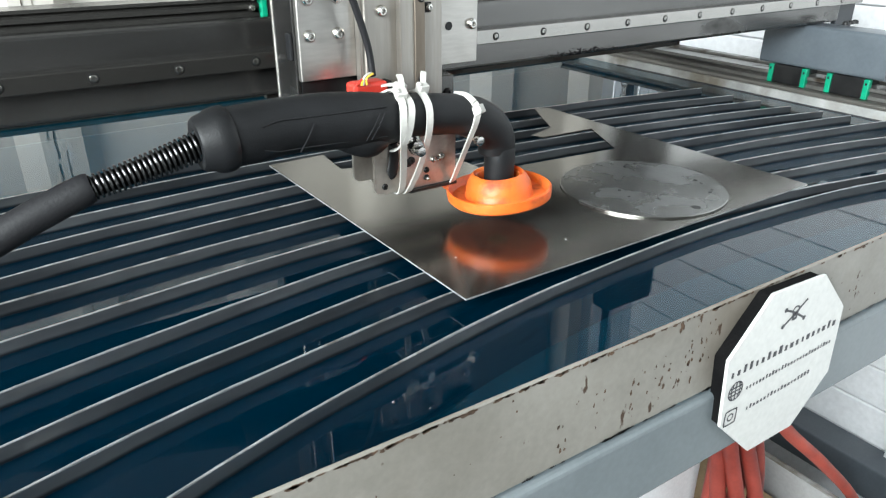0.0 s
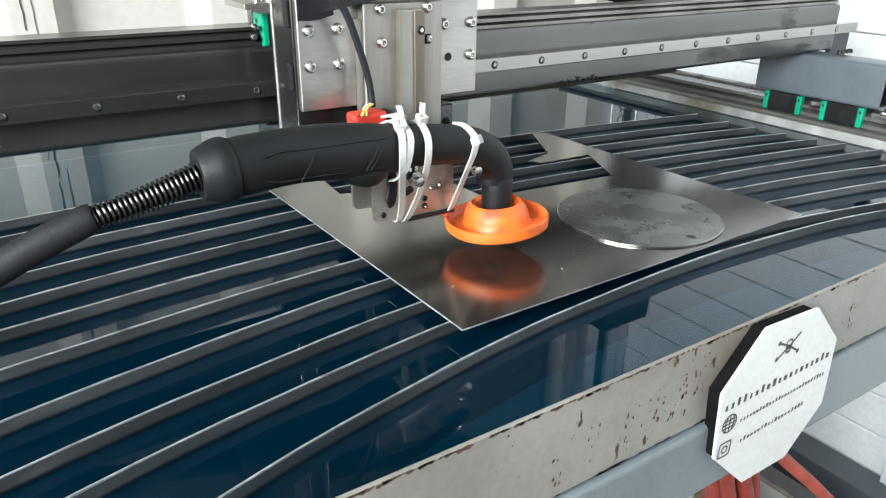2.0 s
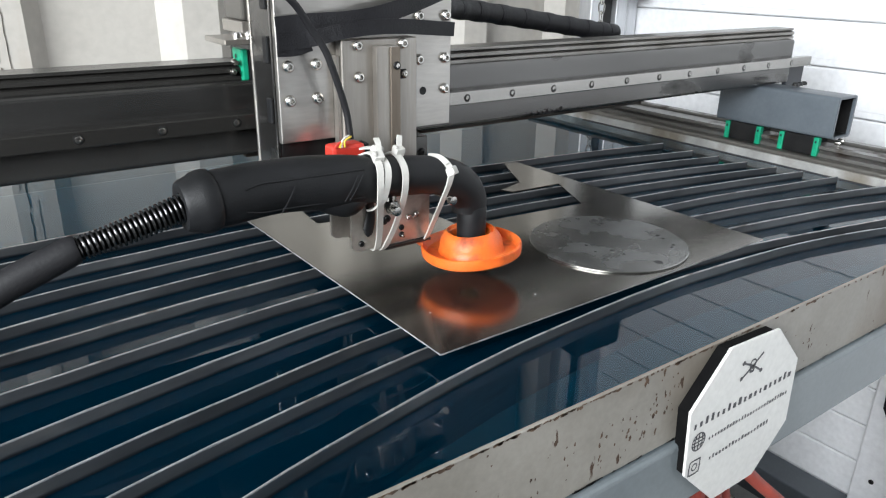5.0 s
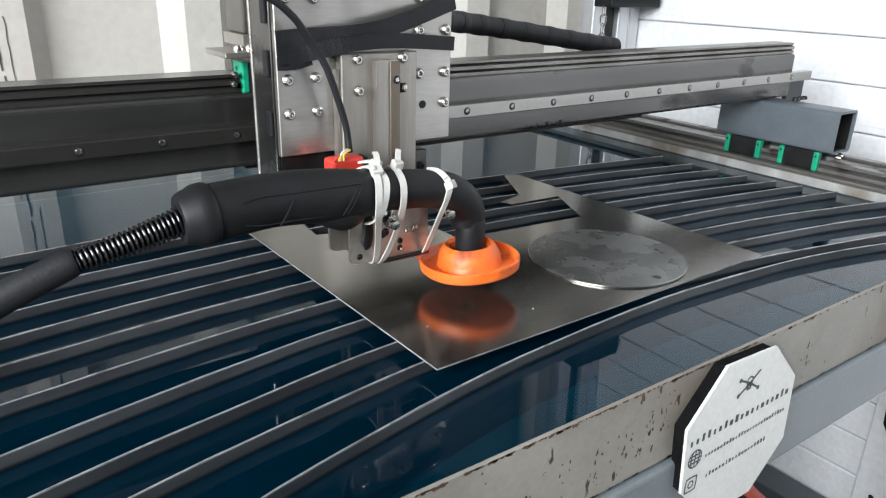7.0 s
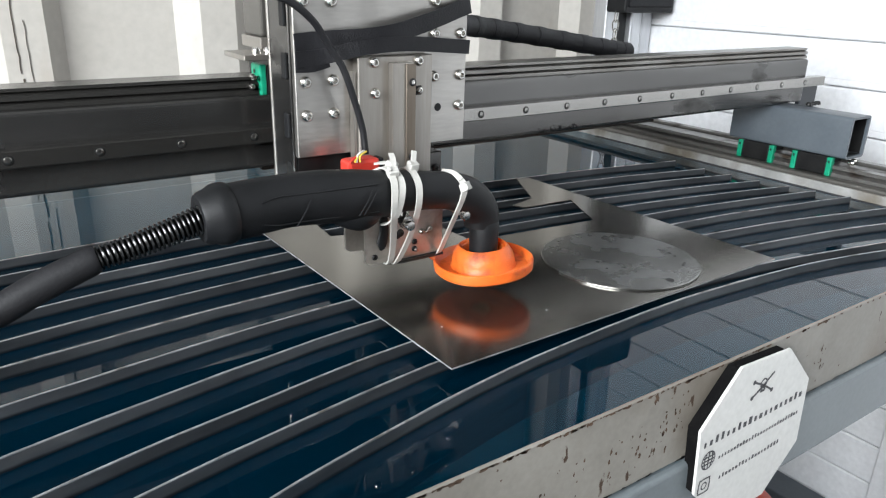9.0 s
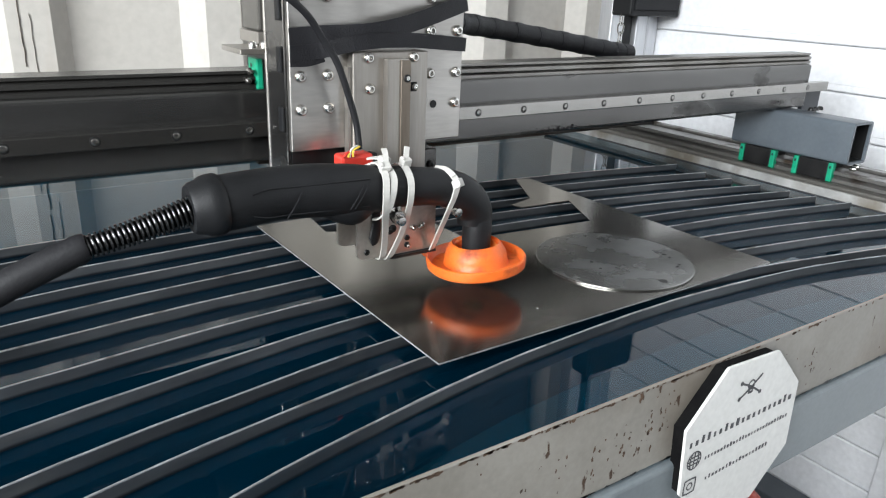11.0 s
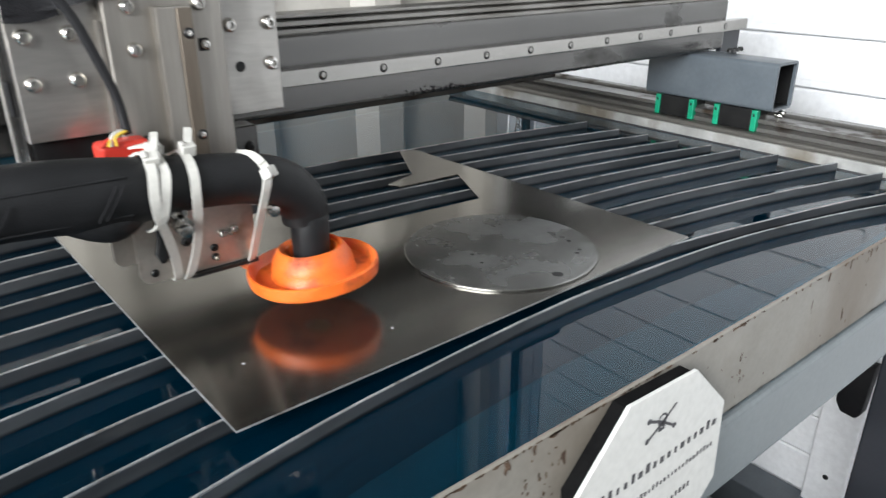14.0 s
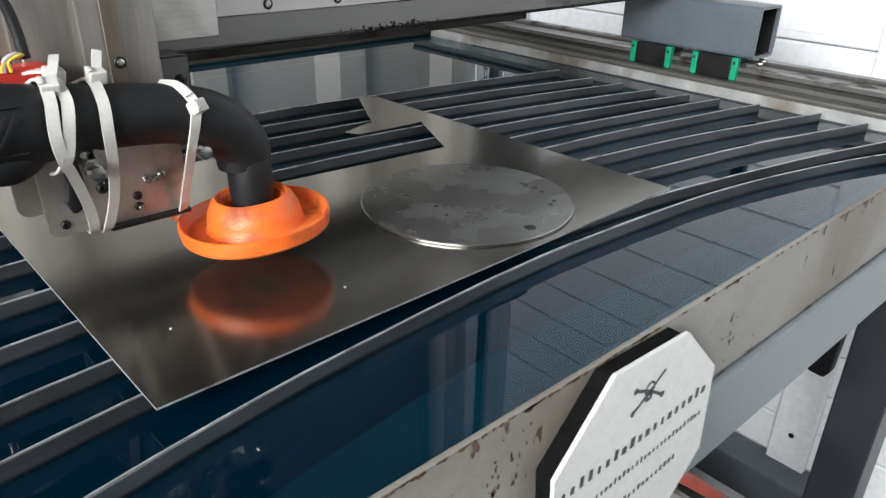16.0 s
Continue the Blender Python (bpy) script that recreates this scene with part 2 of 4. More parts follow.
# ---- mesh helpers ----
def finish(bm, smooth):
    bmesh.ops.recalc_face_normals(bm, faces=bm.faces[:])
    for f in bm.faces:
        f.smooth = smooth


def part(name, bm, material, parent=None, label="", smooth=False):
    finish(bm, smooth)
    me = bpy.data.meshes.new(name)
    bm.to_mesh(me)
    bm.free()
    me.materials.append(material)
    ob = new(name, me)
    if smooth:
        me.set_sharp_from_angle(angle=radians(38))
    if parent:
        ob.parent = parent
    if label:
        ob["label"] = label
    return ob


def share(name, src, m, parent=None):
    """Another object on the same mesh."""
    ob = new(name, src.data)
    ob.matrix_basis = m
    if parent:
        ob.parent = parent
    return ob


def thing(name, label, category, group="", kind="", at=(0, 0, 0)):
    ob = new(name)
    ob.location = at
    ob.empty_display_size = 0.02
    return tagged(ob, label, category, group, kind)


def box(x0, x1, y0, y1, z0, z1, bevel=0.0, seg=2, bm=None):
    bm = bm or bmesh.new()
    r = bmesh.ops.create_cube(bm, size=1)
    bmesh.ops.scale(bm, vec=(x1 - x0, y1 - y0, z1 - z0), verts=r["verts"])
    bmesh.ops.translate(bm, vec=((x0 + x1) / 2, (y0 + y1) / 2, (z0 + z1) / 2), verts=r["verts"])
    if bevel:
        es = {e for v in r["verts"] for e in v.link_edges}
        bmesh.ops.bevel(bm, geom=list(es), offset=bevel, segments=seg, profile=0.5, affect="EDGES")
    return bm


def prism(pts, depth, axis="y", at=0.0, bevel=0.0, holes=()):
    """A flat outline in two coordinates, pushed along the third."""
    bm = bmesh.new()

    def put(u, v, w):
        return {"y": (u, w, v), "z": (u, v, w), "x": (w, u, v)}[axis]
    vs = [bm.verts.new(put(u, v, at)) for u, v in pts]
    f = bm.faces.new(vs)
    r = bmesh.ops.extrude_face_region(bm, geom=[f])
    up = [g for g in r["geom"] if isinstance(g, bmesh.types.BMVert)]
    bmesh.ops.translate(bm, vec=put(0, 0, depth), verts=up)
    if bevel:
        bmesh.ops.bevel(bm, geom=bm.edges[:], offset=bevel, segments=2, profile=0.5, affect="EDGES")
    return bm


def lathe(profile, n=48, bm=None, wob=0.0):
    """Turn (radius, height) points round the z axis into a closed ring or solid."""
    bm = bm or bmesh.new()
    rings = []
    for r, z in profile:
        if r < 1e-6:
            rings.append([bm.verts.new((0, 0, z))])
        else:
            rings.append([bm.verts.new((r * math.cos(2 * math.pi * i / n) * (1 + wob * math.sin(4 * math.pi * i / n + 20 * r)), r * math.sin(2 * math.pi * i / n), z + wob * r * math.sin(2 * math.pi * i / n * 3 + 1))) for i in range(n)])
    for a, b in zip(rings, rings[1:]):
        for i in range(n):
            j = (i + 1) % n
            if len(a) == 1:
                bm.faces.new((a[0], b[i], b[j]))
            elif len(b) == 1:
                bm.faces.new((a[i], b[0], a[j]))
            else:
                bm.faces.new((a[i], b[i], b[j], a[j]))
    return bm


def smooth_path(pts, n):
    """Catmull-Rom points through pts."""
    P = [Vector(p) for p in pts]
    P = [P[0] * 2 - P[1], *P, P[-1] * 2 - P[-2]]
    out = []
    for i in range(1, len(P) - 2):
        for k in range(n):
            t = k / n
            a, b, c, d = P[i - 1:i + 3]
            out.append(0.5 * (2 * b + (c - a) * t + (2 * a - 5 * b + 4 * c - d) * t * t + (3 * b - a - 3 * c + d) * t ** 3))
    out.append(P[-2])
    return out


def tube(pts, radii, n=16, steps=6, flat=1.0, bm=None, caps=True):
    """A round body along a path; radii is a number or one for each given point. flat squeezes it sideways."""
    bm = bm or bmesh.new()
    path = smooth_path(pts, steps)
    rr = [radii] * len(pts) if isinstance(radii, (int, float)) else list(radii)
    rad = [v.x for v in smooth_path([(r, 0, 0) for r in rr], steps)]
    up = Vector((0, 1, 0))
    rings = []
    for i, p in enumerate(path):
        d = (path[min(i + 1, len(path) - 1)] - path[max(i - 1, 0)]).normalized()
        if abs(d.dot(up)) > 0.95:
            up = Vector((0, 0, 1))
        side = (up - d * up.dot(d)).normalized()
        nrm = d.cross(side)
        up = side
        rings.append([bm.verts.new(p + (side * math.cos(a) * flat + nrm * math.sin(a)) * rad[i]) for a in (2 * math.pi * k / n for k in range(n))])
    for a, b in zip(rings, rings[1:]):
        for k in range(n):
            j = (k + 1) % n
            bm.faces.new((a[k], a[j], b[j], b[k]))
    if caps:
        bm.faces.new(rings[0])
        bm.faces.new(rings[-1][::-1])
    return bm


def ribbon(pts, across, half, thick, steps=6, bm=None):
    """A flat strap along a path. across: direction of its width."""
    bm = bm or bmesh.new()
    path = smooth_path(pts, steps)
    rings = []
    for i, p in enumerate(path):
        d = (path[min(i + 1, len(path) - 1)] - path[max(i - 1, 0)]).normalized()
        w = Vector(across)
        w = (w - d * w.dot(d)).normalized()
        nrm = d.cross(w)
        rings.append([bm.verts.new(p + w * half * a + nrm * thick * b / 2) for a, b in ((-1, -1), (1, -1), (1, 1), (-1, 1))])
    for a, b in zip(rings, rings[1:]):
        for k in range(4):
            j = (k + 1) % 4
            bm.faces.new((a[k], a[j], b[j], b[k]))
    bm.faces.new(rings[0])
    bm.faces.new(rings[-1][::-1])
    return bm


# a button-head cap screw that faces -y, with a hex socket
def bolt_mesh(r, h, name, material=CHROME):
    bm = lathe([(0, h * 0.35), (r * 0.42, h * 0.35), (r * 0.46, h), (r * 0.62, h), (r * 0.9, h * 0.72), (r, h * 0.3), (r, 0), (0, 0)], 18)
    bmesh.ops.rotate(bm, cent=(0, 0, 0), matrix=Matrix.Rotation(radians(90), 3, "X"), verts=bm.verts[:])
    ob = part(name, bm, material, None, "", True)
    return ob


def use_first(ob, m, parent):
    ob.matrix_basis = m
    ob.parent = parent
    return ob


def bolts(parent, places, r, h, name="bolt", material=CHROME):
    first = None
    for p in places:
        if first is None:
            first = use_first(bolt_mesh(r, h, name, material), pose(*p), parent)
        else:
            share(name, first, pose(*p), parent)


# ---- the room ----
RUSTLINE = mat("rust_line", (0.04, 0.03, 0.024), (0.09, 0.07, 0.055), 60, 0.9, 0, 0.2, 300)
EAST, NORTH, WEST, SOUTH, TOP = 1.35, 1.28, -1.95, -2.45, 2.45
tagged(part("floor", box(WEST - 0.1, EAST + 0.1, SOUTH - 0.1, NORTH + 0.15, -0.1, 0.0), CONCRETE), "grey worn concrete workshop floor", "floor", kind="structure")
tagged(part("ceiling", box(WEST - 0.1, EAST + 0.1, SOUTH - 0.1, NORTH + 0.15, TOP, TOP + 0.1), PALE), "plain dull grey ceiling over the workshop", "ceiling", kind="structure")

# corrugated steel wall: wide hollows, narrow crests, sloped flanks
PITCH = 0.304
line = []
x = 0.395 - PITCH * 8
while x < EAST + 0.1:
    for dx, dy in ((0.013, 0.0), (0.042, 0.036), (0.219, 0.036), (0.255, 0.0)):
        line.append((min(x + dx, EAST + 0.05), NORTH + dy))
    x += PITCH
bm = bmesh.new()
lo = [bm.verts.new((u, v, 0.0)) for u, v in line]
hi = [bm.verts.new((u, v, TOP)) for u, v in line]
for i in range(len(line) - 1):
    if line[i + 1][0] - line[i][0] > 1e-4:
        bm.faces.new((lo[i], lo[i + 1], hi[i + 1], hi[i]))
box(line[0][0], line[-1][0], NORTH + 0.06, NORTH + 0.10, 0.0, TOP, bm=bm)
north = tagged(part("wall_north", bm, WALL), "cream painted corrugated steel container wall", "wall", kind="structure")
# rust cracks that run down the paint of one crest
random.seed(5)
for z0, z1, u, w in ((1.40, 1.06, 0.0600, 0.0007), (1.052, 0.93, 0.0615, 0.0010), (0.925, 0.80, 0.0610, 0.0006), (1.30, 1.19, 0.0770, 0.0003), (1.14, 1.04, 0.0745, 0.0003), (1.02, 0.96, 0.0520, 0.0003)):
    n = int((z0 - z1) / 0.012)
    pts = [(u + random.gauss(0, 0.0005), NORTH - 0.0010, z0 + (z1 - z0) * k / n) for k in range(n + 1)]
    part("paint_crack", ribbon(pts, (1, 0, 0), w, 0.0012, 3), RUSTLINE, north, "dark rusty crack in the paint")

# a dark panel added over the unseen upper wall, up to the corner post, so that the water reflects dark there
tagged(part("wall_north_upper", box(WEST, 1.165, NORTH - 0.014, NORTH - 0.002, 1.50, TOP - 0.002), PLAIN), "dark grey panel added over the unseen upper part of the wall", "wall", kind="structure")
# white boarded wall, each board with rounded edges
east = tagged(part("wall_east", box(EAST, EAST + 0.1, SOUTH - 0.1, NORTH + 0.15, 0, TOP), BOARD), "white painted horizontally boarded wall", "wall", kind="structure")
BH = 0.0835
prof = [(EAST - 0.002, 0.001), (EAST - 0.0105, 0.001), (EAST - 0.0134, 0.0035), (EAST - 0.0134, 0.0128), (EAST - 0.0132, 0.0136), (EAST - 0.0140, 0.0148), (EAST - 0.0140, BH - 0.0045), (EAST - 0.0115, BH - 0.001), (EAST - 0.002, BH - 0.001)]
bm = bmesh.new()
ends = [[bm.verts.new((u, v, w)) for u, w in prof] for v in (SOUTH, NORTH)]
for k in range(len(prof)):
    j = (k + 1) % len(prof)
    bm.faces.new((ends[0][k], ends[0][j], ends[1][j], ends[1][k]))
bm.faces.new(ends[0]), bm.faces.new(ends[1][::-1])
first = part("board", bm, BOARD, east)
first.location.z = 1.128 - BH * 13
for i in range(1, 28):
    zz = 1.128 - BH * 13 + i * BH
    if zz + BH < TOP:
        share("board", first, pose(0, 0, zz), east)
tagged(part("baseboard", box(EAST - 0.09, EAST - 0.0155, SOUTH, NORTH, 0.14, 0.212, 0.003), BLUEGREY), "dark painted rail along the foot of the wall", "baseboard", kind="structure")
tagged(part("trim", box(EAST - 0.034, EAST - 0.0155, 0.365, 0.435, 0.0, TOP, 0.003), BOARD), "white painted upright trim board on the wall", "trim", kind="structure")
bolts(bpy.data.objects["trim"], [(EAST - 0.0345, 0.40, 0.28, 0, 0, -90)], 0.005, 0.002, "nail_head", DARKMETAL)

# west wall with its open doorway, south wall with its open front
tagged(part("wall_west", box(WEST - 0.1, WEST, 0.55, NORTH + 0.15, 0, TOP), PLAIN), "dark grey workshop wall beside the doorway", "wall", kind="structure")
tagged(part("wall_west_end", box(WEST - 0.1, WEST, SOUTH, -1.85, 0, TOP), PLAIN), "dark grey workshop wall beside the doorway", "wall", kind="structure")
tagged(part("wall_west_lintel", box(WEST - 0.1, WEST, -1.85, 0.55, 2.4, TOP), PLAIN), "plain lintel over the open doorway", "wall", kind="structure")
tagged(part("wall_south", box(WEST, EAST, SOUTH - 0.1, SOUTH, 0, TOP), PLAIN), "dark grey workshop wall", "wall", kind="structure")
tagged(part("ground", box(-40, 40, -40, 40, -0.3, -0.11), CONCRETE), "grey concrete yard outside the workshop", "ground", kind="structure")

# ---- cutting table ----
FACE, RIM = 0.218, 0.965
XL, XR, YB = -0.62, 0.985, 1.05
table = thing("cutting_table", "grey steel plasma cutting table with a rusty beige water tray", "cutting table")
tray_front = part("tray_front", box(XL, 1.06, FACE, FACE + 0.003, 0.898, RIM, 0.0008, 1), TRAYP, table, "beige tray wall with rust spots")
# ragged rust along the lip of the tray
random.seed(11)
rustm = mat("flaked_rust", (0.040, 0.025, 0.016), (0.105, 0.062, 0.037), 160, 0.9, 0, 0.5, 500)


def blot(bm, u, v, w, h, top=9.0):
    """A ragged flat spot on the tray's face."""
    pts = [(u + w * math.cos(a) * random.uniform(0.45, 1.3), min(top, v + h * math.sin(a) * random.uniform(0.45, 1.3))) for a in (k * math.pi / 5 for k in range(10))]
    bm.faces.new([bm.verts.new((p, FACE - 0.0004, q)) for p, q in pts])


bm = bmesh.new()
for i in range(240):
    u = random.choice((random.uniform(-0.1, 0.42), random.uniform(-0.1, 1.0)))
    h = random.uniform(0.0004, 0.0015)
    blot(bm, u, RIM - 0.0003 - h * random.uniform(0.2, 1.2), random.uniform(0.0008, 0.0040), h, RIM - 0.0002)
for u in (0.62, 0.655, 0.69, 0.70, 0.745, 0.76, 0.81, 0.86, 0.30, 0.318):
    blot(bm, u, RIM - 0.0045, random.uniform(0.0010, 0.0024), random.uniform(0.0025, 0.0045), RIM - 0.0002)
part("flaking_rust", bm, rustm, tray_front, "brown rust flakes along the tray lip")["kind"] = "stuff"
bm = bmesh.new()
for u0, v0, v1, n in ((0.312, 0.912, 0.950, 16), (0.288, 0.905, 0.940, 12), (0.326, 0.925, 0.955, 8), (0.262, 0.903, 0.935, 10), (0.235, 0.91, 0.94, 6), (0.207, 0.905, 0.93, 6), (0.506, 0.925, 0.941, 6), (0.515, 0.915, 0.94, 4)):
    for i in range(n):
        w = random.uniform(0.0004, 0.0013)
        blot(bm, random.gauss(u0, 0.0035), random.uniform(v0, v1), w, w * random.uniform(1.0, 2.8))
for i in range(60):
    w = random.uniform(0.0003, 0.0009)
    blot(bm, random.uniform(0.05, 0.95), random.uniform(0.903, 0.960), w, w * random.uniform(0.8, 2.0))
part("spotted_rust", bm, rustm, tray_front, "dark rust spots on the tray wall")["kind"] = "stuff"
bm = bmesh.new()
for i in range(60):
    u = random.uniform(0.1, 1.0)
    blot(bm, u, 0.8990, random.uniform(0.002, 0.010), random.uniform(0.0004, 0.0013))
part("rusty_seam", bm, DARKMETAL, tray_front, "dark seam under the tray wall")["kind"] = "stuff"
part("tray_back", box(XL, 0.988, YB, YB + 0.003, 0.85, 0.9385), SILT, table)
part("tray_left", box(XL, XL + 0.003, FACE + 0.004, YB - 0.001, 0.85, RIM), SILT, table)
part("tray_right", box(XR, XR + 0.003, FACE + 0.004, YB - 0.001, 0.85, 0.9335), SILT, table)
part("tray_lip", box(XR - 0.001, XR + 0.003, FACE + 0.004, YB - 0.013, 0.934, 0.9508), SILVER, table, "bare galvanised tray wall, stained brown")
part("tray_floor", box(XL, XR, FACE + 0.004, YB - 0.001, 0.842, 0.848), TRAYBED, table)
part("front_tube", box(XL, 1.06, 0.214, 0.264, 0.834, 0.8955, 0.004, 3), GREYTUBE, table, "grey painted steel box tube")
part("back_tube", box(XL, 1.06, YB - 0.05, YB, 0.78, 0.838, 0.004, 3), GREYTUBE, table)
part("back_rim", box(XL, 0.9885, YB - 0.008, YB + 0.016, 0.939, 0.9465, 0.002, 3), RUSTYTUBE, table, "grimy rusted tube along the far rim")
part("left_tube", box(XL - 0.055, XL - 0.002, 0.214, YB, 0.838, 0.90, 0.004, 3), GREYTUBE, table)
# slat support on the far side, a notched angle
part("slat_support", box(0.9755, 0.9835, FACE + 0.005, 0.93, 0.9300, 0.9390, 0.001), DARKTUBE, table, "dark slat support just under the water line")
# side beam with the long guide rail on it
part("side_tube", box(0.9895, 1.062, 0.265, YB + 0.08, 0.86, 0.9575, 0.004, 3), SIDE, table, "worn dark grey side beam")
bm = bmesh.new()
prof = [(1.003, 0.9578), (1.037, 0.9578), (1.037, 0.963), (1.031, 0.966), (1.037, 0.969), (1.037, 0.974), (1.003, 0.974), (1.003, 0.969), (1.009, 0.966), (1.003, 0.963)]
for a, b in zip(prof, prof[1:] + prof[:1]):
    bm.faces.new([bm.verts.new(q) for q in ((a[0], 0.22, a[1]), (b[0], 0.22, b[1]), (b[0], YB + 0.06, b[1]), (a[0], YB + 0.06, a[1]))])
bmesh.ops.remove_doubles(bm, verts=bm.verts[:], dist=1e-5)
part("side_rail", bm, OILYRAIL, table, "oily steel guide rail")
part("rail_cover", box(1.042, 1.06, 0.27, YB + 0.06, 0.9578, 0.978, 0.002), OILYRAIL, table)
for nm, x0, y0 in (("leg", 0.99, 0.216), ("leg", 0.99, YB - 0.06), ("leg", XL, 0.214), ("leg", XL, YB - 0.06)):
    part(nm, box(x0, x0 + 0.06, y0 + 0.002, y0 + 0.058, 0.0, 0.8335 if x0 < 0.5 or y0 < 0.5 else 0.7795, 0.003), DARKTUBE, table, "dark painted box-section leg")
part("lower_rail", box(XL + 0.061, 0.988, YB - 0.058, YB - 0.018, 0.398, 0.430, 0.003), DARKTUBE, table)

# water
bm = bmesh.new()
bm.faces.new([bm.verts.new(q) for q in ((XL + 0.003, FACE + 0.003, 0.9382), (XR, FACE + 0.003, 0.9382), (XR, YB, 0.9382), (XL + 0.003, YB, 0.9382))])
water = tagged(part("water", bm, WATER), "still dark blue dyed water in the tray", "water", kind="structure")
if water.data.polygons[0].normal.z < 0:
    water.data.flip_normals()
water.visible_shadow = False

# slats: thin upright strips, bent sideways, with a bright cut top edge
SLATS = [[(-0.05, 0.240), (0.061, 0.279), (0.191, 0.302), (0.322, 0.323), (0.466, 0.330), (0.60, 0.320), (0.776, 0.296), (0.85, 0.270), (0.965, 0.225)],
         [(-0.05, 0.303), (0.003, 0.316), (0.22, 0.351), (0.45, 0.356), (0.634, 0.340), (0.704, 0.325), (0.913, 0.280), (0.965, 0.266)],
         [(-0.05, 0.343), (0.22, 0.388), (0.970, 0.316)], [(-0.05, 0.393), (0.22, 0.436), (0.971, 0.365)],
         [(-0.05, 0.452), (0.22, 0.482), (0.955, 0.427)], [(-0.05, 0.507), (0.22, 0.530), (0.94, 0.469)], [(-0.05, 0.551), (0.22, 0.575), (0.93, 0.503)],
         [(-0.05, 0.598), (0.22, 0.618), (0.92, 0.544)], [(-0.05, 0.645), (0.22, 0.662), (0.915, 0.588)], [(-0.05, 0.692), (0.22, 0.705), (0.91, 0.631)],
         [(-0.05, 0.735), (0.22, 0.748), (0.912, 0.688)]]
for i, places in enumerate(SLATS):
    # a smooth bend through its places
    c = np.polyfit([p[0] for p in places], [p[1] for p in places], min(4, len(places) - 1))
    slope = np.polyval(np.polyder(c), -0.05)
    xr = places[-1][0]
    random.seed(40 + i)
    n = 60
    xs = [XL + 0.02 + (xr - XL - 0.02) * k / n for k in range(n + 1)]
    ys = []
    for x in xs:
        d = max(0.0, -0.05 - x)
        ys.append(np.polyval(c, max(x, -0.05)) - slope * d * (1 - min(d, 0.5)))
    slat = thing("slat", "bent weathered dark steel slat standing in the water", "slat", "slats across the tray")
    for nm, z0, z1, wdt, m in (("strip", 0.852, 0.9477, 0.0012, SLAT), ("cut_edge", 0.9477, 0.9484, 0.0005, EDGE)):
        bm = bmesh.new()
        rings = []
        for k, (x, y) in enumerate(zip(xs, ys)):
            wob = 0.0005 * math.sin(x * 31 + i) + random.uniform(-0.0003, 0.0003)
            lean = 0.003 * math.sin(x * 7 + i * 2)
            dz = -0.00012 * abs(random.gauss(0, 1)) if nm == "cut_edge" else 0
            rings.append([bm.verts.new((x, y + lean * (0.9483 - zz) / 0.1 + wob + s * wdt, zz + (dz if zz == z1 else 0))) for s, zz in ((-1, z0), (1, z0), (1, z1), (-1, z1))])
        for a, b in zip(rings, rings[1:]):
            for k in range(4):
                j = (k + 1) % 4
                bm.faces.new((a[k], a[j], b[j], b[k]))
        bm.faces.new(rings[0]), bm.faces.new(rings[-1][::-1])
        part(nm, bm, m, slat, "bright worn top edge" if nm == "cut_edge" else "")

# ---- sheet and disc ----
outline = [(0.220, 0.335), (0.634, 0.341), (0.625, 0.716), (0.606, 0.724), (0.560, 0.637), (0.518, 0.624), (0.525, 0.610), (0.599, 0.606),
           (0.563, 0.530), (0.395, 0.545), (0.390, 0.632), (0.300, 0.626), (0.271, 0.635), (0.276, 0.690), (0.213, 0.688)]
sheet = thing("metal_sheet", "bare grey steel sheet with cut-outs lying on the slats", "metal sheet")
part("sheet", prism(outline, 0.0015, "z", 0.9485), SHEET, sheet)
bm = bmesh.new()
lipline = [Vector((*p, 0)) for p in ((0.213, 0.688), (0.220, 0.335), (0.634, 0.341))]
for a, b in zip(lipline, lipline[1:]):
    d = (b - a).normalized()
    nr = Vector((d.y, -d.x, 0))
    q = [a + nr * 0.0001, b + nr * 0.0001]
    bm.faces.new([bm.verts.new((p.x, p.y, z)) for p, z in ((q[0], 0.9486), (q[1], 0.9486), (q[1], 0.9499), (q[0], 0.9499))])
part("cut_edge", bm, EDGE, sheet, "bright sheared edge")
# small burrs on the sheet
for u, v in ((0.251, 0.393), (0.345, 0.372)):
    b = lathe([(0, 0.0006), (0.0006, 0.0004), (0.0009, 0)], 6)
    bmesh.ops.translate(b, vec=(u, v, 0.95), verts=b.verts[:])
    part("spatter", b, EDGE, sheet)

disc = thing("steel_disc", "round scuffed steel disc with drilled holes lying on the sheet", "metal disc")
DC, DR = Vector((0.4895, 0.4225)), 0.0785
bm = lathe([(0, 0), (DR, 0), (DR, 0.0015), (DR - 0.0005, 0.0020), (0, 0.0020)], 96)
bmesh.ops.translate(bm, vec=(DC.x, DC.y, 0.9502), verts=bm.verts[:])
part("plate", bm, DISC, disc, "", True)
part("bright_rim", lathe([(DR - 0.0002, 0.0006), (DR + 0.0002, 0.0007), (DR + 0.0002, 0.0014), (DR - 0.0003, 0.0016)], 96), RAIL, disc, "bright worn rim", True)
bpy.data.objects["bright_rim"].matrix_basis = pose(DC.x, DC.y, 0.9502)
holes = [(0.487, 0.357, 0.0042), (0.545, 0.414, 0.0016), (0.545, 0.405, 0.0022), (0.543, 0.396, 0.0017), (0.536, 0.378, 0.0016), (0.529, 0.375, 0.0018), (0.462, 0.426, 0.0017), (0.457, 0.409, 0.0013)]
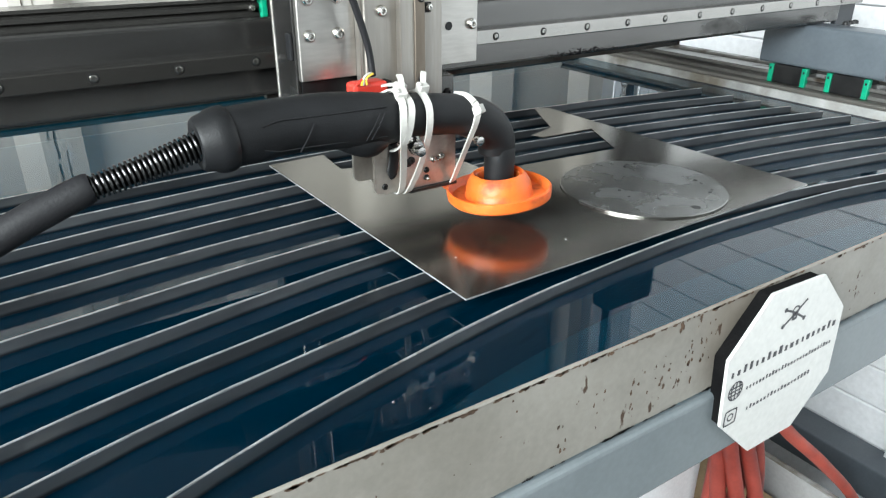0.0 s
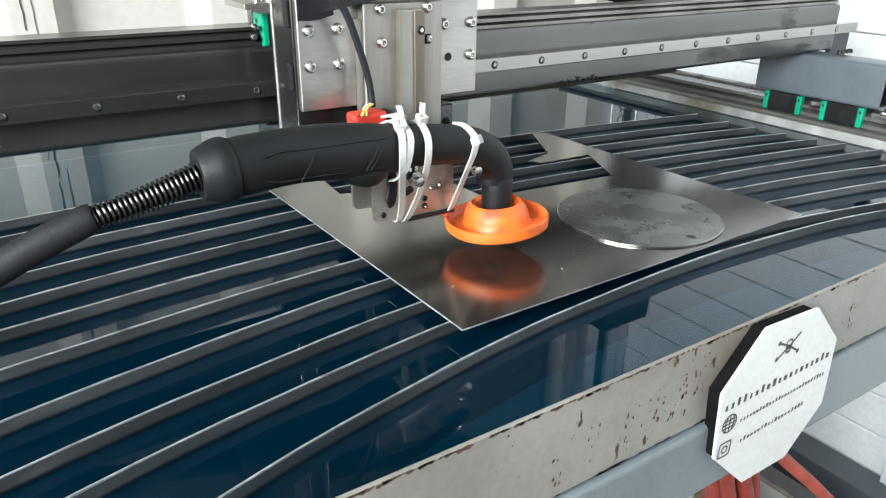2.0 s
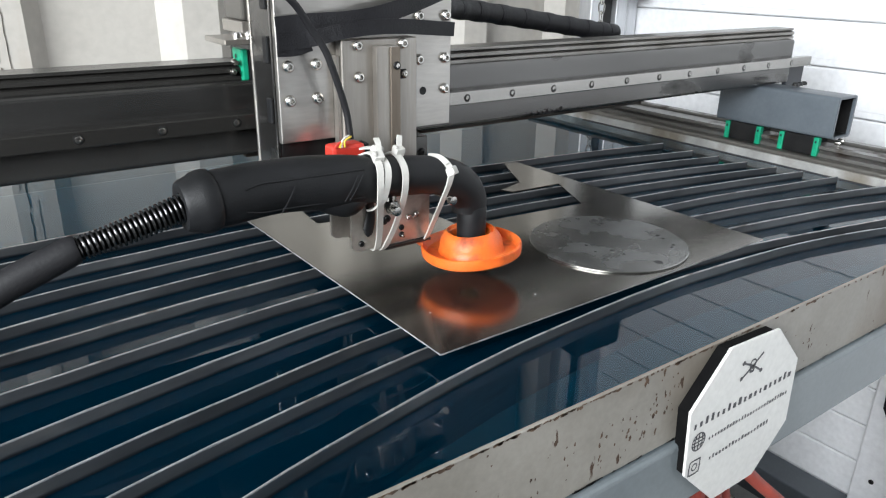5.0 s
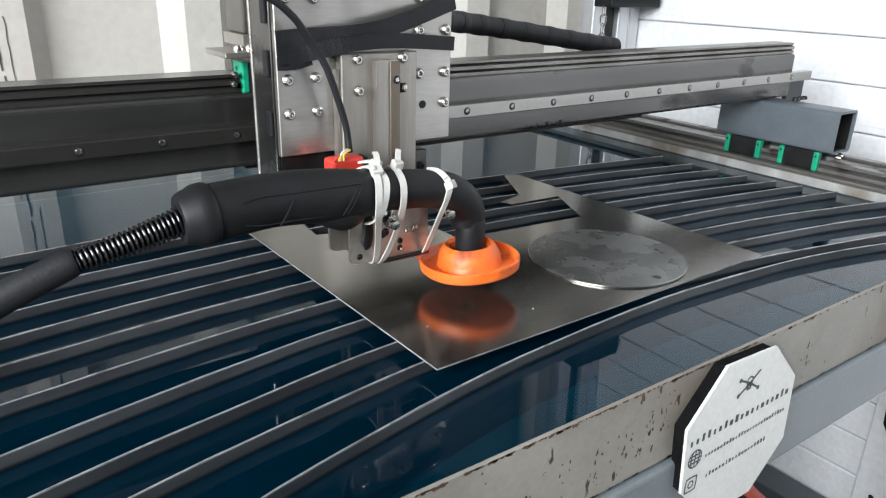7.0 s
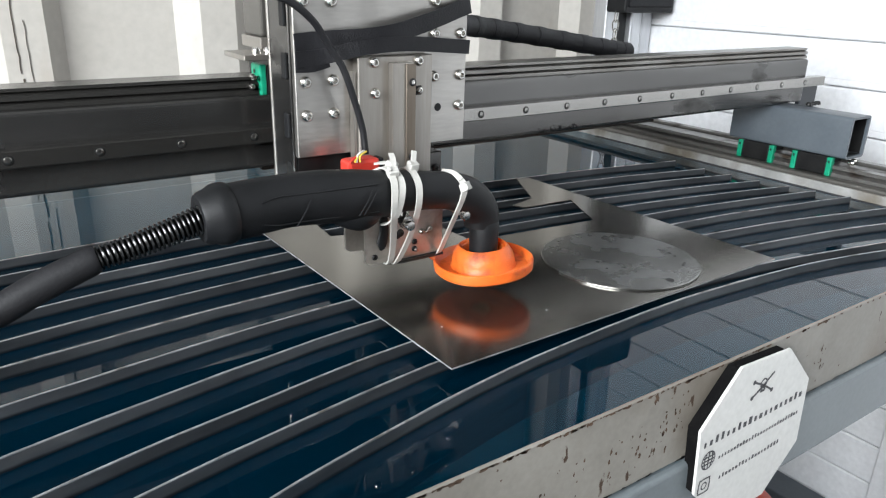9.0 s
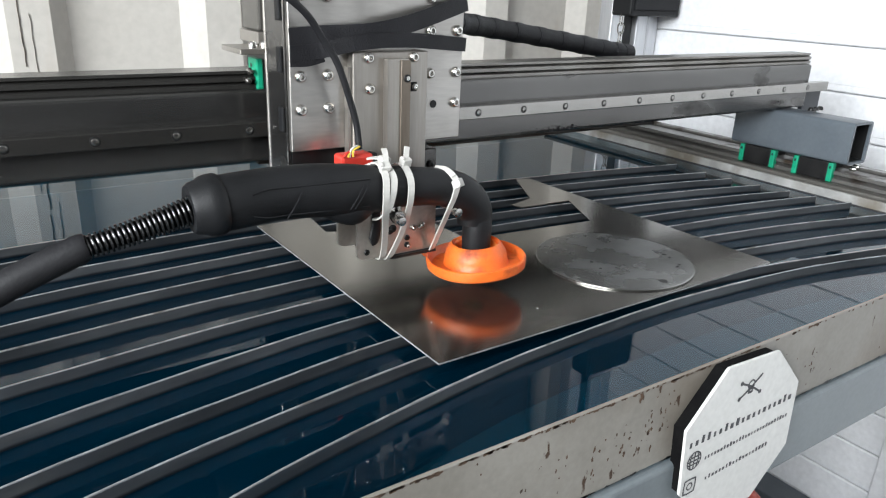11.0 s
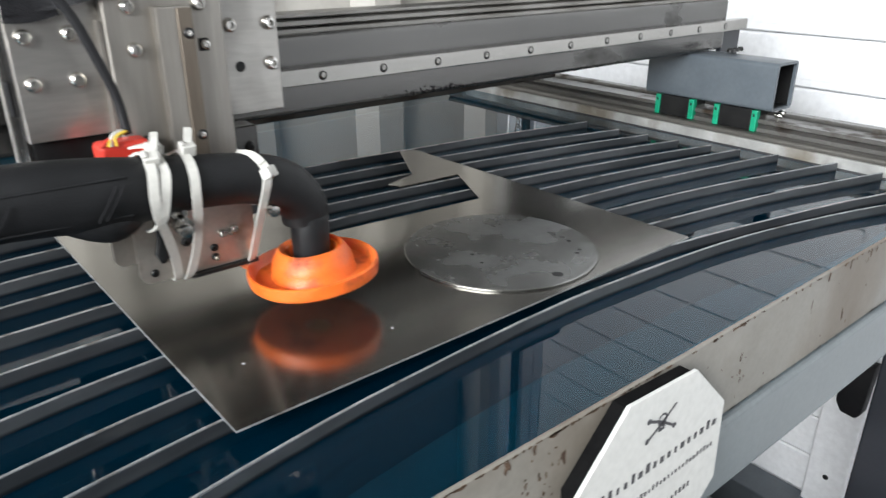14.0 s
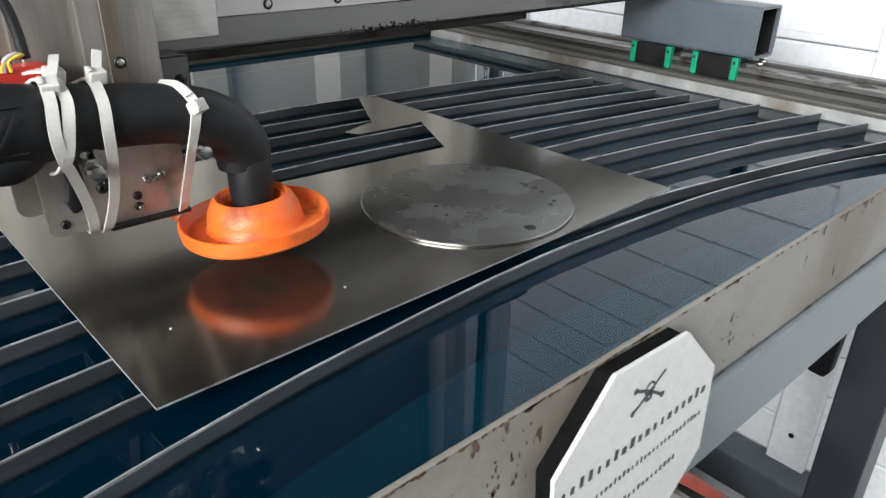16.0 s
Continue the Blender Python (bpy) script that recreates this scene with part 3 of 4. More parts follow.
for u, v, r in holes:
    b = lathe([(0, 0.0001), (r, 0.0001), (r * 1.05, -0.0008)], 16)
    bmesh.ops.translate(b, vec=(u, v, 0.9523), verts=b.verts[:])
    part("drilled_hole", b, DARKMETAL, disc, "dark drilled hole")

# ---- gantry ----
gantry = thing("gantry", "grey steel gantry beam with bright guide rails over the table", "gantry")
part("beam", box(-0.75, 1.067, 0.585, 0.645, 1.047, 1.1125, 0.004, 3), BEAM, gantry, "dark grey box-section beam")
prof = [(0.592, 1.1127), (0.592, 1.116), (0.596, 1.1175), (0.592, 1.119), (0.592, 1.1225), (0.597, 1.124), (0.594, 1.1255), (0.594, 1.128), (0.626, 1.128), (0.626, 1.1127)]
# the left stretch takes the darker steel, its dark reflections painted in
for nm, x0, x1, m, lb in (("top_rail", 0.21, 1.071, DULLRAIL, "grooved steel guide rail"), ("shaded_top_rail", -0.75, 0.2095, SHADERAIL, "dark oiled stretch of grooved rail")):
    bm = bmesh.new()
    L = [bm.verts.new((x0, p, q)) for p, q in prof]
    R = [bm.verts.new((x1, p, q)) for p, q in prof]
    for k in range(len(prof)):
        j = (k + 1) % len(prof)
        bm.faces.new((L[k], L[j], R[j], R[k]))
    bm.faces.new(L), bm.faces.new(R[::-1])
    part(nm, bm, m, gantry, lb)
rail = part("front_rail", box(0.2145, 1.10, 0.572, 0.5848, 1.0725, 1.0865, 0.0012, 2), RAIL, gantry, "bright ground guide rail")
# same rail left of the carriage, coloured darker for what it reflects
part("shaded_rail", box(-0.75, 0.1975, 0.572, 0.5848, 1.0725, 1.0865, 0.0012, 2), SHADERAIL, gantry, "stretch of guide rail, coloured dark for its dark reflections")
part("rail_joint", box(0.198, 0.214, 0.5712, 0.5848, 1.0718, 1.0872, 0.0012, 2), DULLRAIL, gantry)
bolts(rail, [(0.0465 + 0.0623 * k, 0.5719, 1.0795) for k in range(-12, 17)], 0.0040, 0.0003, "rail_screw", DARKMETAL)
bolts(rail, [(0.0465 + 0.0623 * k, 0.5718, 1.0795) for k in range(-12, 17)], 0.0028, 0.0005, "screw_socket", RAIL)
part("under_rail", box(0.20, 0.78, 0.635, 0.6445, 1.0315, 1.0468, 0.001), RUSTYTUBE, gantry, "grimy flat bar under the beam")
part("end_plate", box(1.064, 1.108, 0.586, 0.594, 1.02, 1.072, 0.001), DARKTUBE, gantry)
# hollow tube block at the end
bm = bmesh.new()
o = [(0.997, 0.986), (1.047, 0.986), (1.047, 1.046), (0.997, 1.046)]
bxo = []
for y in (0.466, 0.655):
    for inset in (0.0, 0.0035):
        pts = []
        for cx, cz, a0 in ((0.997 + 0.005, 0.986 + 0.005, 180), (1.047 - 0.005, 0.986 + 0.005, 270), (1.047 - 0.005, 1.046 - 0.005, 0), (0.997 + 0.005, 1.046 - 0.005, 90)):
            for k in range(5):
                a = radians(a0 + 22.5 * k)
                pts.append(bm.verts.new((cx + (0.005 - inset) * math.cos(a), y, cz + (0.005 - inset) * math.sin(a))))
        bxo.append(pts)
n = len(bxo[0])
for k in range(n):
    j = (k + 1) % n
    a0, a1, b0, b1 = bxo
    bm.faces.new((a0[k], a0[j], b0[j], b0[k])), bm.faces.new((a1[k], b1[k], b1[j], a1[j]))
    bm.faces.new((a0[k], a1[k], a1[j], a0[j])), bm.faces.new((b0[k], b0[j], b1[j], b1[k]))
end_tube = part("end_tube", bm, BLUEGREY, gantry, "grey painted hollow box tube", True)
# thin dark liner: the shade inside the hollow tube, put in as colour
bm = box(1.0008, 1.0011, 0.470, 0.652, 0.9902, 1.0418)
box(1.0429, 1.0432, 0.470, 0.652, 0.9902, 1.0418, bm=bm)
box(1.0012, 1.0428, 0.470, 0.652, 0.9898, 0.9901, bm=bm)
box(1.0012, 1.0428, 0.470, 0.652, 1.0419, 1.0422, bm=bm)
box(1.0012, 1.0428, 0.6505, 0.652, 0.9902, 1.0418, bm=bm)
part("shade_liner", bm, DARKMETAL, end_tube, "dark liner that stands in for the shade inside the tube")
for y0 in (0.484, 0.576):
    b = part("bearing", box(0.9992, 1.041, y0 + 0.0082, y0 + 0.0538, 0.9585, 0.9855, 0.001), DARKMETAL, gantry, "black bearing carriage")
    for yy in (y0, y0 + 0.054):
        part("seal", box(0.998, 1.0065, yy, yy + 0.008, 0.9578, 0.9850, 0.0012), GREEN, b, "green plastic end seal")
        part("grease_hole", box(0.9976, 0.9982, yy + 0.003, yy + 0.0055, 0.977, 0.9805), DARKMETAL, b)
# greasy finger marks on the face of the beam
random.seed(21)
bm = bmesh.new()
for i in range(90):
    u, w = random.gauss(0.545, 0.026), random.uniform(0.0004, 0.0014)
    h = random.uniform(0.0004, 0.0015)
    v = 1.0480 + h + abs(random.gauss(0, 0.0020))
    bm.faces.new([bm.verts.new((u + w * math.cos(a) * random.uniform(0.5, 1.4), 0.5846, v + h * math.sin(a) * random.uniform(0.6, 1.3))) for a in (k * math.pi / 4 for k in range(8))])
part("grease_mark", bm, TAPE, gantry, "dark greasy smudges on the beam")["kind"] = "stuff"
bolts(gantry, [(1.044, 0.478, 0.978), (1.03, 0.475, 0.977)], 0.004, 0.008, "bolt")
bolts(gantry, [(1.03 + 0.012 * k, 0.552, 1.0485, -90) for k in range(3)], 0.0045, 0.005, "dark_bolt", DARKMETAL)

# ---- tool carriage ----
carriage = thing("tool_carriage", "brushed stainless tool carriage with button-head bolts on the gantry", "tool carriage")
part("carriage_plate", box(0.183, 0.3485, 0.505, 0.511, 1.0725, 1.36, 0.0006, 1), STAINLESS, carriage)
part("side_plate", box(0.1815, 0.1855, 0.512, 0.5492, 1.040, 1.36, 0.0008, 1), BEAM, carriage, "dark steel side plate")
part("side_strip", box(0.1805, 0.1860, 0.5495, 0.553, 1.036, 1.36, 0.0008, 1), STAINLESS, carriage)
for z0 in (1.088, 1.135, 1.175):
    part("cable_clip", box(0.1785, 0.1813, 0.5125, 0.5215, z0, z0 + 0.02, 0.001), BLACKP, carriage)
part("shelf_plate", box(0.163, 0.205, 0.560, 0.61, 1.145, 1.1495, 0.0006, 1), ZPLATE, carriage)
bolts(carriage, [(0.178, 0.572, 1.1496, -90), (0.188, 0.572, 1.1496, -90)], 0.004, 0.005, "bolt")
part("motor", box(0.1885, 0.230, 0.585, 0.627, 1.162, 1.36, 0.002), SIDE, carriage, "grey motor housing")
part("motor_mount", box(0.1865, 0.231, 0.583, 0.63, 1.1515, 1.1615, 0.001), ZPLATE, carriage)
b = part("bearing", box(0.1925, 0.25, 0.588, 0.632, 1.108, 1.138, 0.001), DARKMETAL, carriage, "black bearing carriage")
part("seal", box(0.1860, 0.1923, 0.588, 0.610, 1.112, 1.1385, 0.0015), GREEN, b, "green plastic end seal")
part("seal_hole", lathe([(0, 0), (0.002, 0)], 12), DARKMETAL, b)
bpy.data.objects["seal_hole"].matrix_basis = pose(0.1852, 0.60, 1.132, 0, -90, 0)
bolts(carriage, [(0.1805, 0.592, 1.128), (0.1785, 0.592, 1.120)], 0.003, 0.006, "nipple")
bolts(carriage, [(0.1915, 0.5048, z) for z in (1.133, 1.1065, 1.194)] + [(0.2155, 0.5048, z) for z in (1.1335, 1.107, 1.194)] + [(0.3135, 0.5048, z) for z in (1.132, 1.168, 1.195)] + [(0.3415, 0.5048, z) for z in (1.132, 1.105, 1.168)], 0.0048, 0.0042)
b = lathe([(0, 0), (0.0036, 0)], 16)
part("bolt_hole", b, DARKMETAL, carriage, "empty dark bolt hole")
bpy.data.objects["bolt_hole"].matrix_basis = pose(0.3185, 0.5047, 1.1045, 90)
zp = part("z_plate", box(0.233, 0.305, 0.494, 0.5045, 0.985, 1.152, 0.0008, 1), ZPLATE, carriage, "milled aluminium lifting plate")
part("channel", box(0.2605, 0.2815, 0.486, 0.4938, 0.985, 1.147, 0.0012, 2), ZPLATE, carriage)
part("guide_rail", box(0.2728, 0.2822, 0.4842, 0.4858, 0.99, 1.146, 0.0004, 1), BROWNSTEEL, carriage)
part("wide_groove", box(0.2300, 0.2325, 0.497, 0.5045, 0.99, 1.14), ZPLATE, carriage)
bolts(zp, [(0.247, 0.4938, 1.1475), (0.248, 0.4938, 1.1225), (0.290, 0.4938, 1.1475)], 0.0046, 0.004)
bolts(zp, [(0.2785, 0.4838, 1.131), (0.2785, 0.4838, 1.068)], 0.0034, 0.001, "socket", DARKMETAL)
bolts(zp, [(0.2785, 0.4836, 1.131), (0.2785, 0.4836, 1.068)], 0.0024, 0.001, "socket_screw")
part("slot", box(0.2875, 0.294, 0.4932, 0.4942, 1.1185, 1.1265, 0.0005, 1), DARKMETAL, zp)
bolts(zp, [(0.2915, 0.493, 1.1225)], 0.003, 0.002)
lb = part("lower_bracket", box(0.306, 0.329, 0.512, 0.538, 1.005, 1.062, 0.0008, 1), BEAM, carriage, "dark lower bracket")
bolts(lb, [(0.322, 0.5118, 1.047)], 0.0038, 0.002, "bolt", DARKMETAL)
part("back_plate", box(0.185, 0.305, 0.512, 0.56, 1.045, 1.0715, 0.001), DARKMETAL, carriage)
# black tape wound round the plate
part("tape", ribbon([(0.183, 0.503, 1.163), (0.21, 0.502, 1.165), (0.25, 0.4905, 1.168), (0.29, 0.4915, 1.176), (0.35, 0.5035, 1.192)], (0, 0, 1), 0.0072, 0.0012), TAPE, carriage, "black tape wound over the plate")
part("tape", ribbon([(0.183, 0.5015, 1.151), (0.208, 0.501, 1.153), (0.238, 0.489, 1.160), (0.28, 0.4895, 1.1615), (0.35, 0.503, 1.156)], (0, 0, 1), 0.006, 0.0012), TAPE, carriage, "black tape wound over the plate")
part("tape", ribbon([(0.183, 0.5025, 1.147), (0.197, 0.502, 1.147), (0.211, 0.5025, 1.150)], (0, 0, 1), 0.006, 0.001), TAPE, carriage)

# switch with its wires
switch = thing("limit_switch", "small red switch with thin wires behind the torch", "switch")
part("body", box(0.213, 0.243, 0.476, 0.4925, 1.053, 1.0725, 0.003, 2), RED, switch)
part("button", box(0.2435, 0.2475, 0.4785, 0.490, 1.060, 1.0715, 0.001), BLACKP, switch)
part("lever", tube([(0.214, 0.475, 1.0615), (0.207, 0.474, 1.0615), (0.198, 0.474, 1.0622)], 0.0014, 8, 3), CHROME, switch, "", True)
for m, dx, dz in ((YELLOW, 0.0, 0.0), (YELLOW, 0.003, 0.0012), (RED, -0.003, -0.0008), (NYLON, 0.001, 0.002)):
    part("wire", tube([(0.2315, 0.481, 1.0775), (0.226 + dx, 0.476, 1.0778 + dz), (0.220 + dx, 0.4745, 1.0755 + dz), (0.2185 + dx * 1.5, 0.4748, 1.0715)], 0.0009, 6, 4), m, switch, "", True)
cab = thing("sensor_cable", "thin black cable hanging in front of the carriage plate", "cable")
part("sheath", tube([(0.135, 0.50, 1.215), (0.158, 0.485, 1.200), (0.174, 0.482, 1.193), (0.190, 0.482, 1.180), (0.2015, 0.482, 1.163), (0.213, 0.482, 1.146), (0.2225, 0.483, 1.122), (0.230, 0.483, 1.097), (0.2318, 0.481, 1.076)], 0.0028, 10, 6), RUBBER, cab, "", True)

# ribbed loom that rests on the beam
loom = thing("cable_loom", "black spirally wrapped cable loom lying over the beam", "cable loom")
lp = [(0.352, 0.56, 1.173), (0.40, 0.60, 1.170), (0.47, 0.64, 1.163), (0.55, 0.655, 1.153), (0.63, 0.66, 1.142), (0.70, 0.66, 1.132), (0.738, 0.66, 1.127)]
part("core", tube(lp, 0.0112, 14, 6), TAPE, loom, "", True)
pth = smooth_path(lp, 8)
for i in range(2, len(pth) - 1, 4):
    d = (pth[i + 1] - pth[i - 1]).normalized()
    part("wrap", tube([pth[i] - d * 0.008, pth[i], pth[i] + d * 0.008], [0.0117, 0.0121, 0.0117], 14, 2), TAPE, loom, "", True)

# ---- torch ----
TY = 0.443
torch = thing("plasma_torch", "black plasma torch with a ribbed tail strapped to its holder", "plasma torch")
ax = [(0.093, 1.0555, 0.0190), (0.100, 1.0562, 0.0200), (0.114, 1.057, 0.0203), (0.143, 1.0585, 0.0198), (0.170, 1.0575, 0.0203), (0.198, 1.0545, 0.0205),
      (0.222, 1.0525, 0.0188), (0.245, 1.0515, 0.0168), (0.270, 1.0490, 0.0160), (0.290, 1.0458, 0.0160), (0.305, 1.0405, 0.0165), (0.317, 1.0320, 0.0168), (0.3245, 1.0210, 0.0164), (0.326, 1.0105, 0.0158)]
handle = part("handle", tube([(x, TY, z) for x, z, r in ax], [r for x, z, r in ax], 32, 5, 0.94), BLACKP, torch, "", True)
part("collar", lathe([(0.0, 0.002), (0.0085, 0.0015), (0.0125, 0), (0.0165, 0.0005), (0.0182, 0.003), (0.0194, 0.008), (0.0212, 0.011), (0.0220, 0.016), (0.0220, 0.019), (0.0214, 0.0215), (0.0203, 0.023), (0.0190, 0.0232)], 36), BLACKP, torch, "", True)
bpy.data.objects["collar"].matrix_basis = pose(0.0815, TY, 1.0550, 0, 86, 0)
for u in (0.150, 0.200, 0.204):
    part("groove_line", ribbon([(u - 0.006, TY - 0.0209, 1.045), (u, TY - 0.0216, 1.054), (u + 0.006, TY - 0.0202, 1.063)], (1, 0, 0.0), 0.0003, 0.0008, 4), RUBBER, handle, "thin raised line")
# raised outline of the grip panel
for zz0, zz1 in ((1.0675, 1.0655), (1.0465, 1.0440)):
    pts = []
    for k in range(9):
        f = k / 8.0
        u = 0.121 + (0.213 - 0.121) * f
        zc = 1.0580 - 0.0045 * max(0.0, (u - 0.15) / 0.06) ** 1.5 * 0.8
        z = zz0 + (zz1 - zz0) * f - (0.0025 * (1 - min(1, f * 8)) * (1 if zz0 > 1.06 else -1))
        pts.append((u, TY - 0.95 * math.sqrt(max(0.0201 ** 2 - (z - zc) ** 2, 1e-6)), z))
    part("panel_edge", tube(pts, 0.0006, 6, 3), BLACKP, handle, "", True)
part("neck", lathe([(0.0126, -0.016), (0.0130, 0.0), (0.0130, 0.012), (0.0122, 0.014)], 28), BLACKP, torch, "", True)
bpy.data.objects["neck"].matrix_basis = pose(0.327, TY - 0.003, 1.0005)
part("trigger", tube([(0.190, TY, 1.042), (0.200, TY, 1.0380), (0.209, TY, 1.0362), (0.220, TY, 1.039), (0.230, TY, 1.042)], [0.005, 0.0072, 0.0078, 0.006, 0.004], 16, 4), RED, torch, "red trigger", True)
part("trigger_housing", tube([(0.180, TY - 0.002, 1.045), (0.196, TY - 0.002, 1.0405), (0.208, TY - 0.002, 1.0395), (0.226, TY - 0.002, 1.0445)], [0.008, 0.0118, 0.0125, 0.006], 16, 4), BLACKP, torch, "", True)
# ribbed strain relief and the cable boot behind it
sp0, sp1 = Vector((0.084, TY, 1.0548)), Vector((0.014, TY, 1.0385))
# core coloured near black for the shade between the ribs
part("strain_relief_core", tube([sp0, sp0.lerp(sp1, 0.5) + Vector((0, 0, -0.001)), sp1], [0.0075, 0.0066, 0.0062], 14, 5), SHADEBLACK, torch, "", True)
for i in range(23):
    f = i / 22.0
    q = sp0.lerp(sp1, f) + Vector((0, 0, -0.004 * f * (1 - f)))
    rb = lathe([(0.0058, -0.0011), (0.0098 - 0.0022 * f, -0.0008), (0.0102 - 0.0022 * f, 0), (0.0098 - 0.0022 * f, 0.0008), (0.0058, 0.0011)], 20)
    ob = part("rib", rb, GLOSS, torch, "", True)
    ob.matrix_basis = Matrix.Translation(q) @ (sp1 - sp0).to_track_quat("Z", "Y").to_matrix().to_4x4()
part("cable", tube([(0.016, TY, 1.039), (0.010, TY, 1.0375), (-0.02, TY, 1.0265), (-0.06, TY, 1.010), (-0.14, TY + 0.005, 0.985), (-0.25, TY + 0.02, 0.968), (-0.40, TY - 0.01, 0.962), (-0.60, TY - 0.2, 0.975), (-0.70, TY - 0.4, 0.85), (-0.75, TY - 0.45, 0.5), (-0.8, TY - 0.5, 0.03)], [0.0088, 0.0098, 0.0100, 0.0098, 0.0096] + [0.0095] * 6, 18, 6), RUBBER, torch, "thick black rubber cable", True)
# orange shield cup on the head
# a saucer with an upright rim and a straight-sided collar, sitting slightly askew
cup = part("shield_cup", lathe([(0.036, 0.9690), (0.0425, 0.9693), (0.0444, 0.9710), (0.0452, 0.9765), (0.0450, 0.9792), (0.0438, 0.9799), (0.0426, 0.9788), (0.0414, 0.9745), (0.0398, 0.9732), (0.0298, 0.9732), (0.0288, 0.9745), (0.0281, 0.9800), (0.0270, 0.9845), (0.0243, 0.9892), (0.0220, 0.9918), (0.0213, 0.9922), (0.0205, 0.9916), (0.0200, 0.9896), (0.0190, 0.9891), (0.0183, 0.9904), (0.0176, 0.9898), (0.0166, 0.9840), (0.0110, 0.9722), (0.0100, 0.9700), (0.0360, 0.9690)], 72, wob=0.010), ORANGE, torch, "orange printed plastic shield cup", True)
CC = Vector((0.327, TY - 0.004, 0.975))
cup.matrix_basis = Matrix.Translation(CC) @ Matrix.Rotation(radians(-3.7), 4, Vector((0.66, 0.74, 0))) @ Matrix.Translation(-CC) @ pose(CC.x, CC.y, 0, 0, 0, 20)
part("cup_nub", tube([(0.2895, 0.462, 0.9800), (0.2868, 0.4632, 0.9806), (0.2848, 0.4642, 0.9806)], [0.0034, 0.0028, 0.001], 10, 3), ORANGE, torch, "", True)
part("nozzle", lathe([(0.0, 0.966), (0.002, 0.966), (0.0045, 0.9685), (0.0085, 0.9705), (0.0085, 0.985), (0, 0.985)], 20), BRASS, torch, "copper nozzle tip", True).matrix_basis = pose(0.327, TY - 0.004, 0)

# holder
holder = thing("torch_holder", "scratched stainless torch holder plates with small bolts", "torch holder")
BY = 0.462


def plate_outline(x0, x1, z0, z1, r=0.006):
    pts = []
    for cx, cz, a0 in ((x0 + r, z0 + r, 180), (x1 - r, z0 + r, 270), (x1 - r, z1 - r, 0), (x0 + r, z1 - r, 90)):
        pts += [(cx + r * math.cos(radians(a0 + 18 * k)), cz + r * math.sin(radians(a0 + 18 * k))) for k in range(6)]
    return pts


front_plate = part("front_plate", prism(plate_outline(0.220, 0.297, 0.985, 1.042), 0.003, "y", BY), BRACKET, holder)
part("rear_plate", prism(plate_outline(0.211, 0.29, 0.993, 1.046), 0.003, "y", BY + 0.018), BRACKET, holder)
part("base_strip", box(0.250, 0.296, BY - 0.004, BY + 0.02, 0.9825, 0.9848), DARKMETAL, holder, "dark lower strip")
part("arm", box(0.236, 0.285, BY + 0.0215, 0.4935, 0.996, 1.022, 0.001), BRACKET, holder)
part("black_slot", tube([(0.2365, BY - 0.001, 1.026), (0.2370, BY - 0.0012, 1.014), (0.2345, BY - 0.0012, 1.002), (0.2320, BY - 0.001, 1.000)], [0.004, 0.0045, 0.005, 0.003], 12, 4, 0.4), BLACKP, holder, "black plastic insert", True)
bolts(front_plate, [(0.2505, BY - 0.0002, 1.0075), (0.2535, BY - 0.0002, 1.009)], 0.0034, 0.002, "dark_nut", DARKMETAL)
bolts(front_plate, [(0.2745, BY - 0.0002, 1.007), (0.2825, BY - 0.0002, 1.0085)], 0.0028, 0.003, "small_nut")
bolts(front_plate, [(0.268, BY - 0.0002, 0.9985), (0.268, BY - 0.0002, 0.992), (0.2285, BY - 0.0002, 0.9915)], 0.0026, 0.0015, "dark_screw", DARKMETAL)
bolts(front_plate, [(0.2685, BY - 0.001, 0.9915), (0.279, BY - 0.001, 1.0065)], 0.0018, 0.003, "small_screw")
# long bolts that stand out towards the front
for (u, z, y0) in ((0.239, 1.029, 0.421), (0.2955, 1.0275, 0.424)):
    sb = lathe([(0, 0), (0.0036, 0.0003), (0.0040, 0.002), (0.0040, 0.0045), (0.0018, 0.0046), (0.0018, 0.038), (0, 0.038)], 18)
    part("long_bolt", sb, CHROME, holder, "", True).matrix_basis = pose(u, y0, z, -90, 0, 0)
part("washer_stack", lathe([(0.002, 0), (0.0058, 0), (0.0058, 0.006), (0.002, 0.006)], 6), CHROME, holder).matrix_basis = pose(0.240, 0.428, 1.030, -90, 0, 0)
part("hex_nut", lathe([(0.002, 0), (0.0050, 0), (0.0050, 0.005), (0.002, 0.005)], 6), CHROME, holder).matrix_basis = pose(0.2405, 0.434, 1.036, -90, 0, 0)


# ---- zip ties ----
def zip_tie(path, across, head_at, head_turn, tail):
    tie = thing("zip_tie", "white nylon zip tie holding the torch", "zip tie", "zip ties on the torch")
    part("strap", ribbon(path, across, 0.0027, 0.0014, 8), NYLON, tie, "", True)
    h = box(-0.0042, 0.0042, -0.0035, 0.0035, -0.0036, 0.0036, 0.0008)
    box(-0.0048, -0.0022, -0.0022, 0.0022, 0.0028, 0.0050, 0.0006, bm=h)
    part("head", h, NYLON, tie).matrix_basis = head_at @ head_turn
    part("tail", ribbon(tail, across, 0.0022, 0.0012, 5), NYLON, tie, "", True)
    return tie


R1 = 0.0200
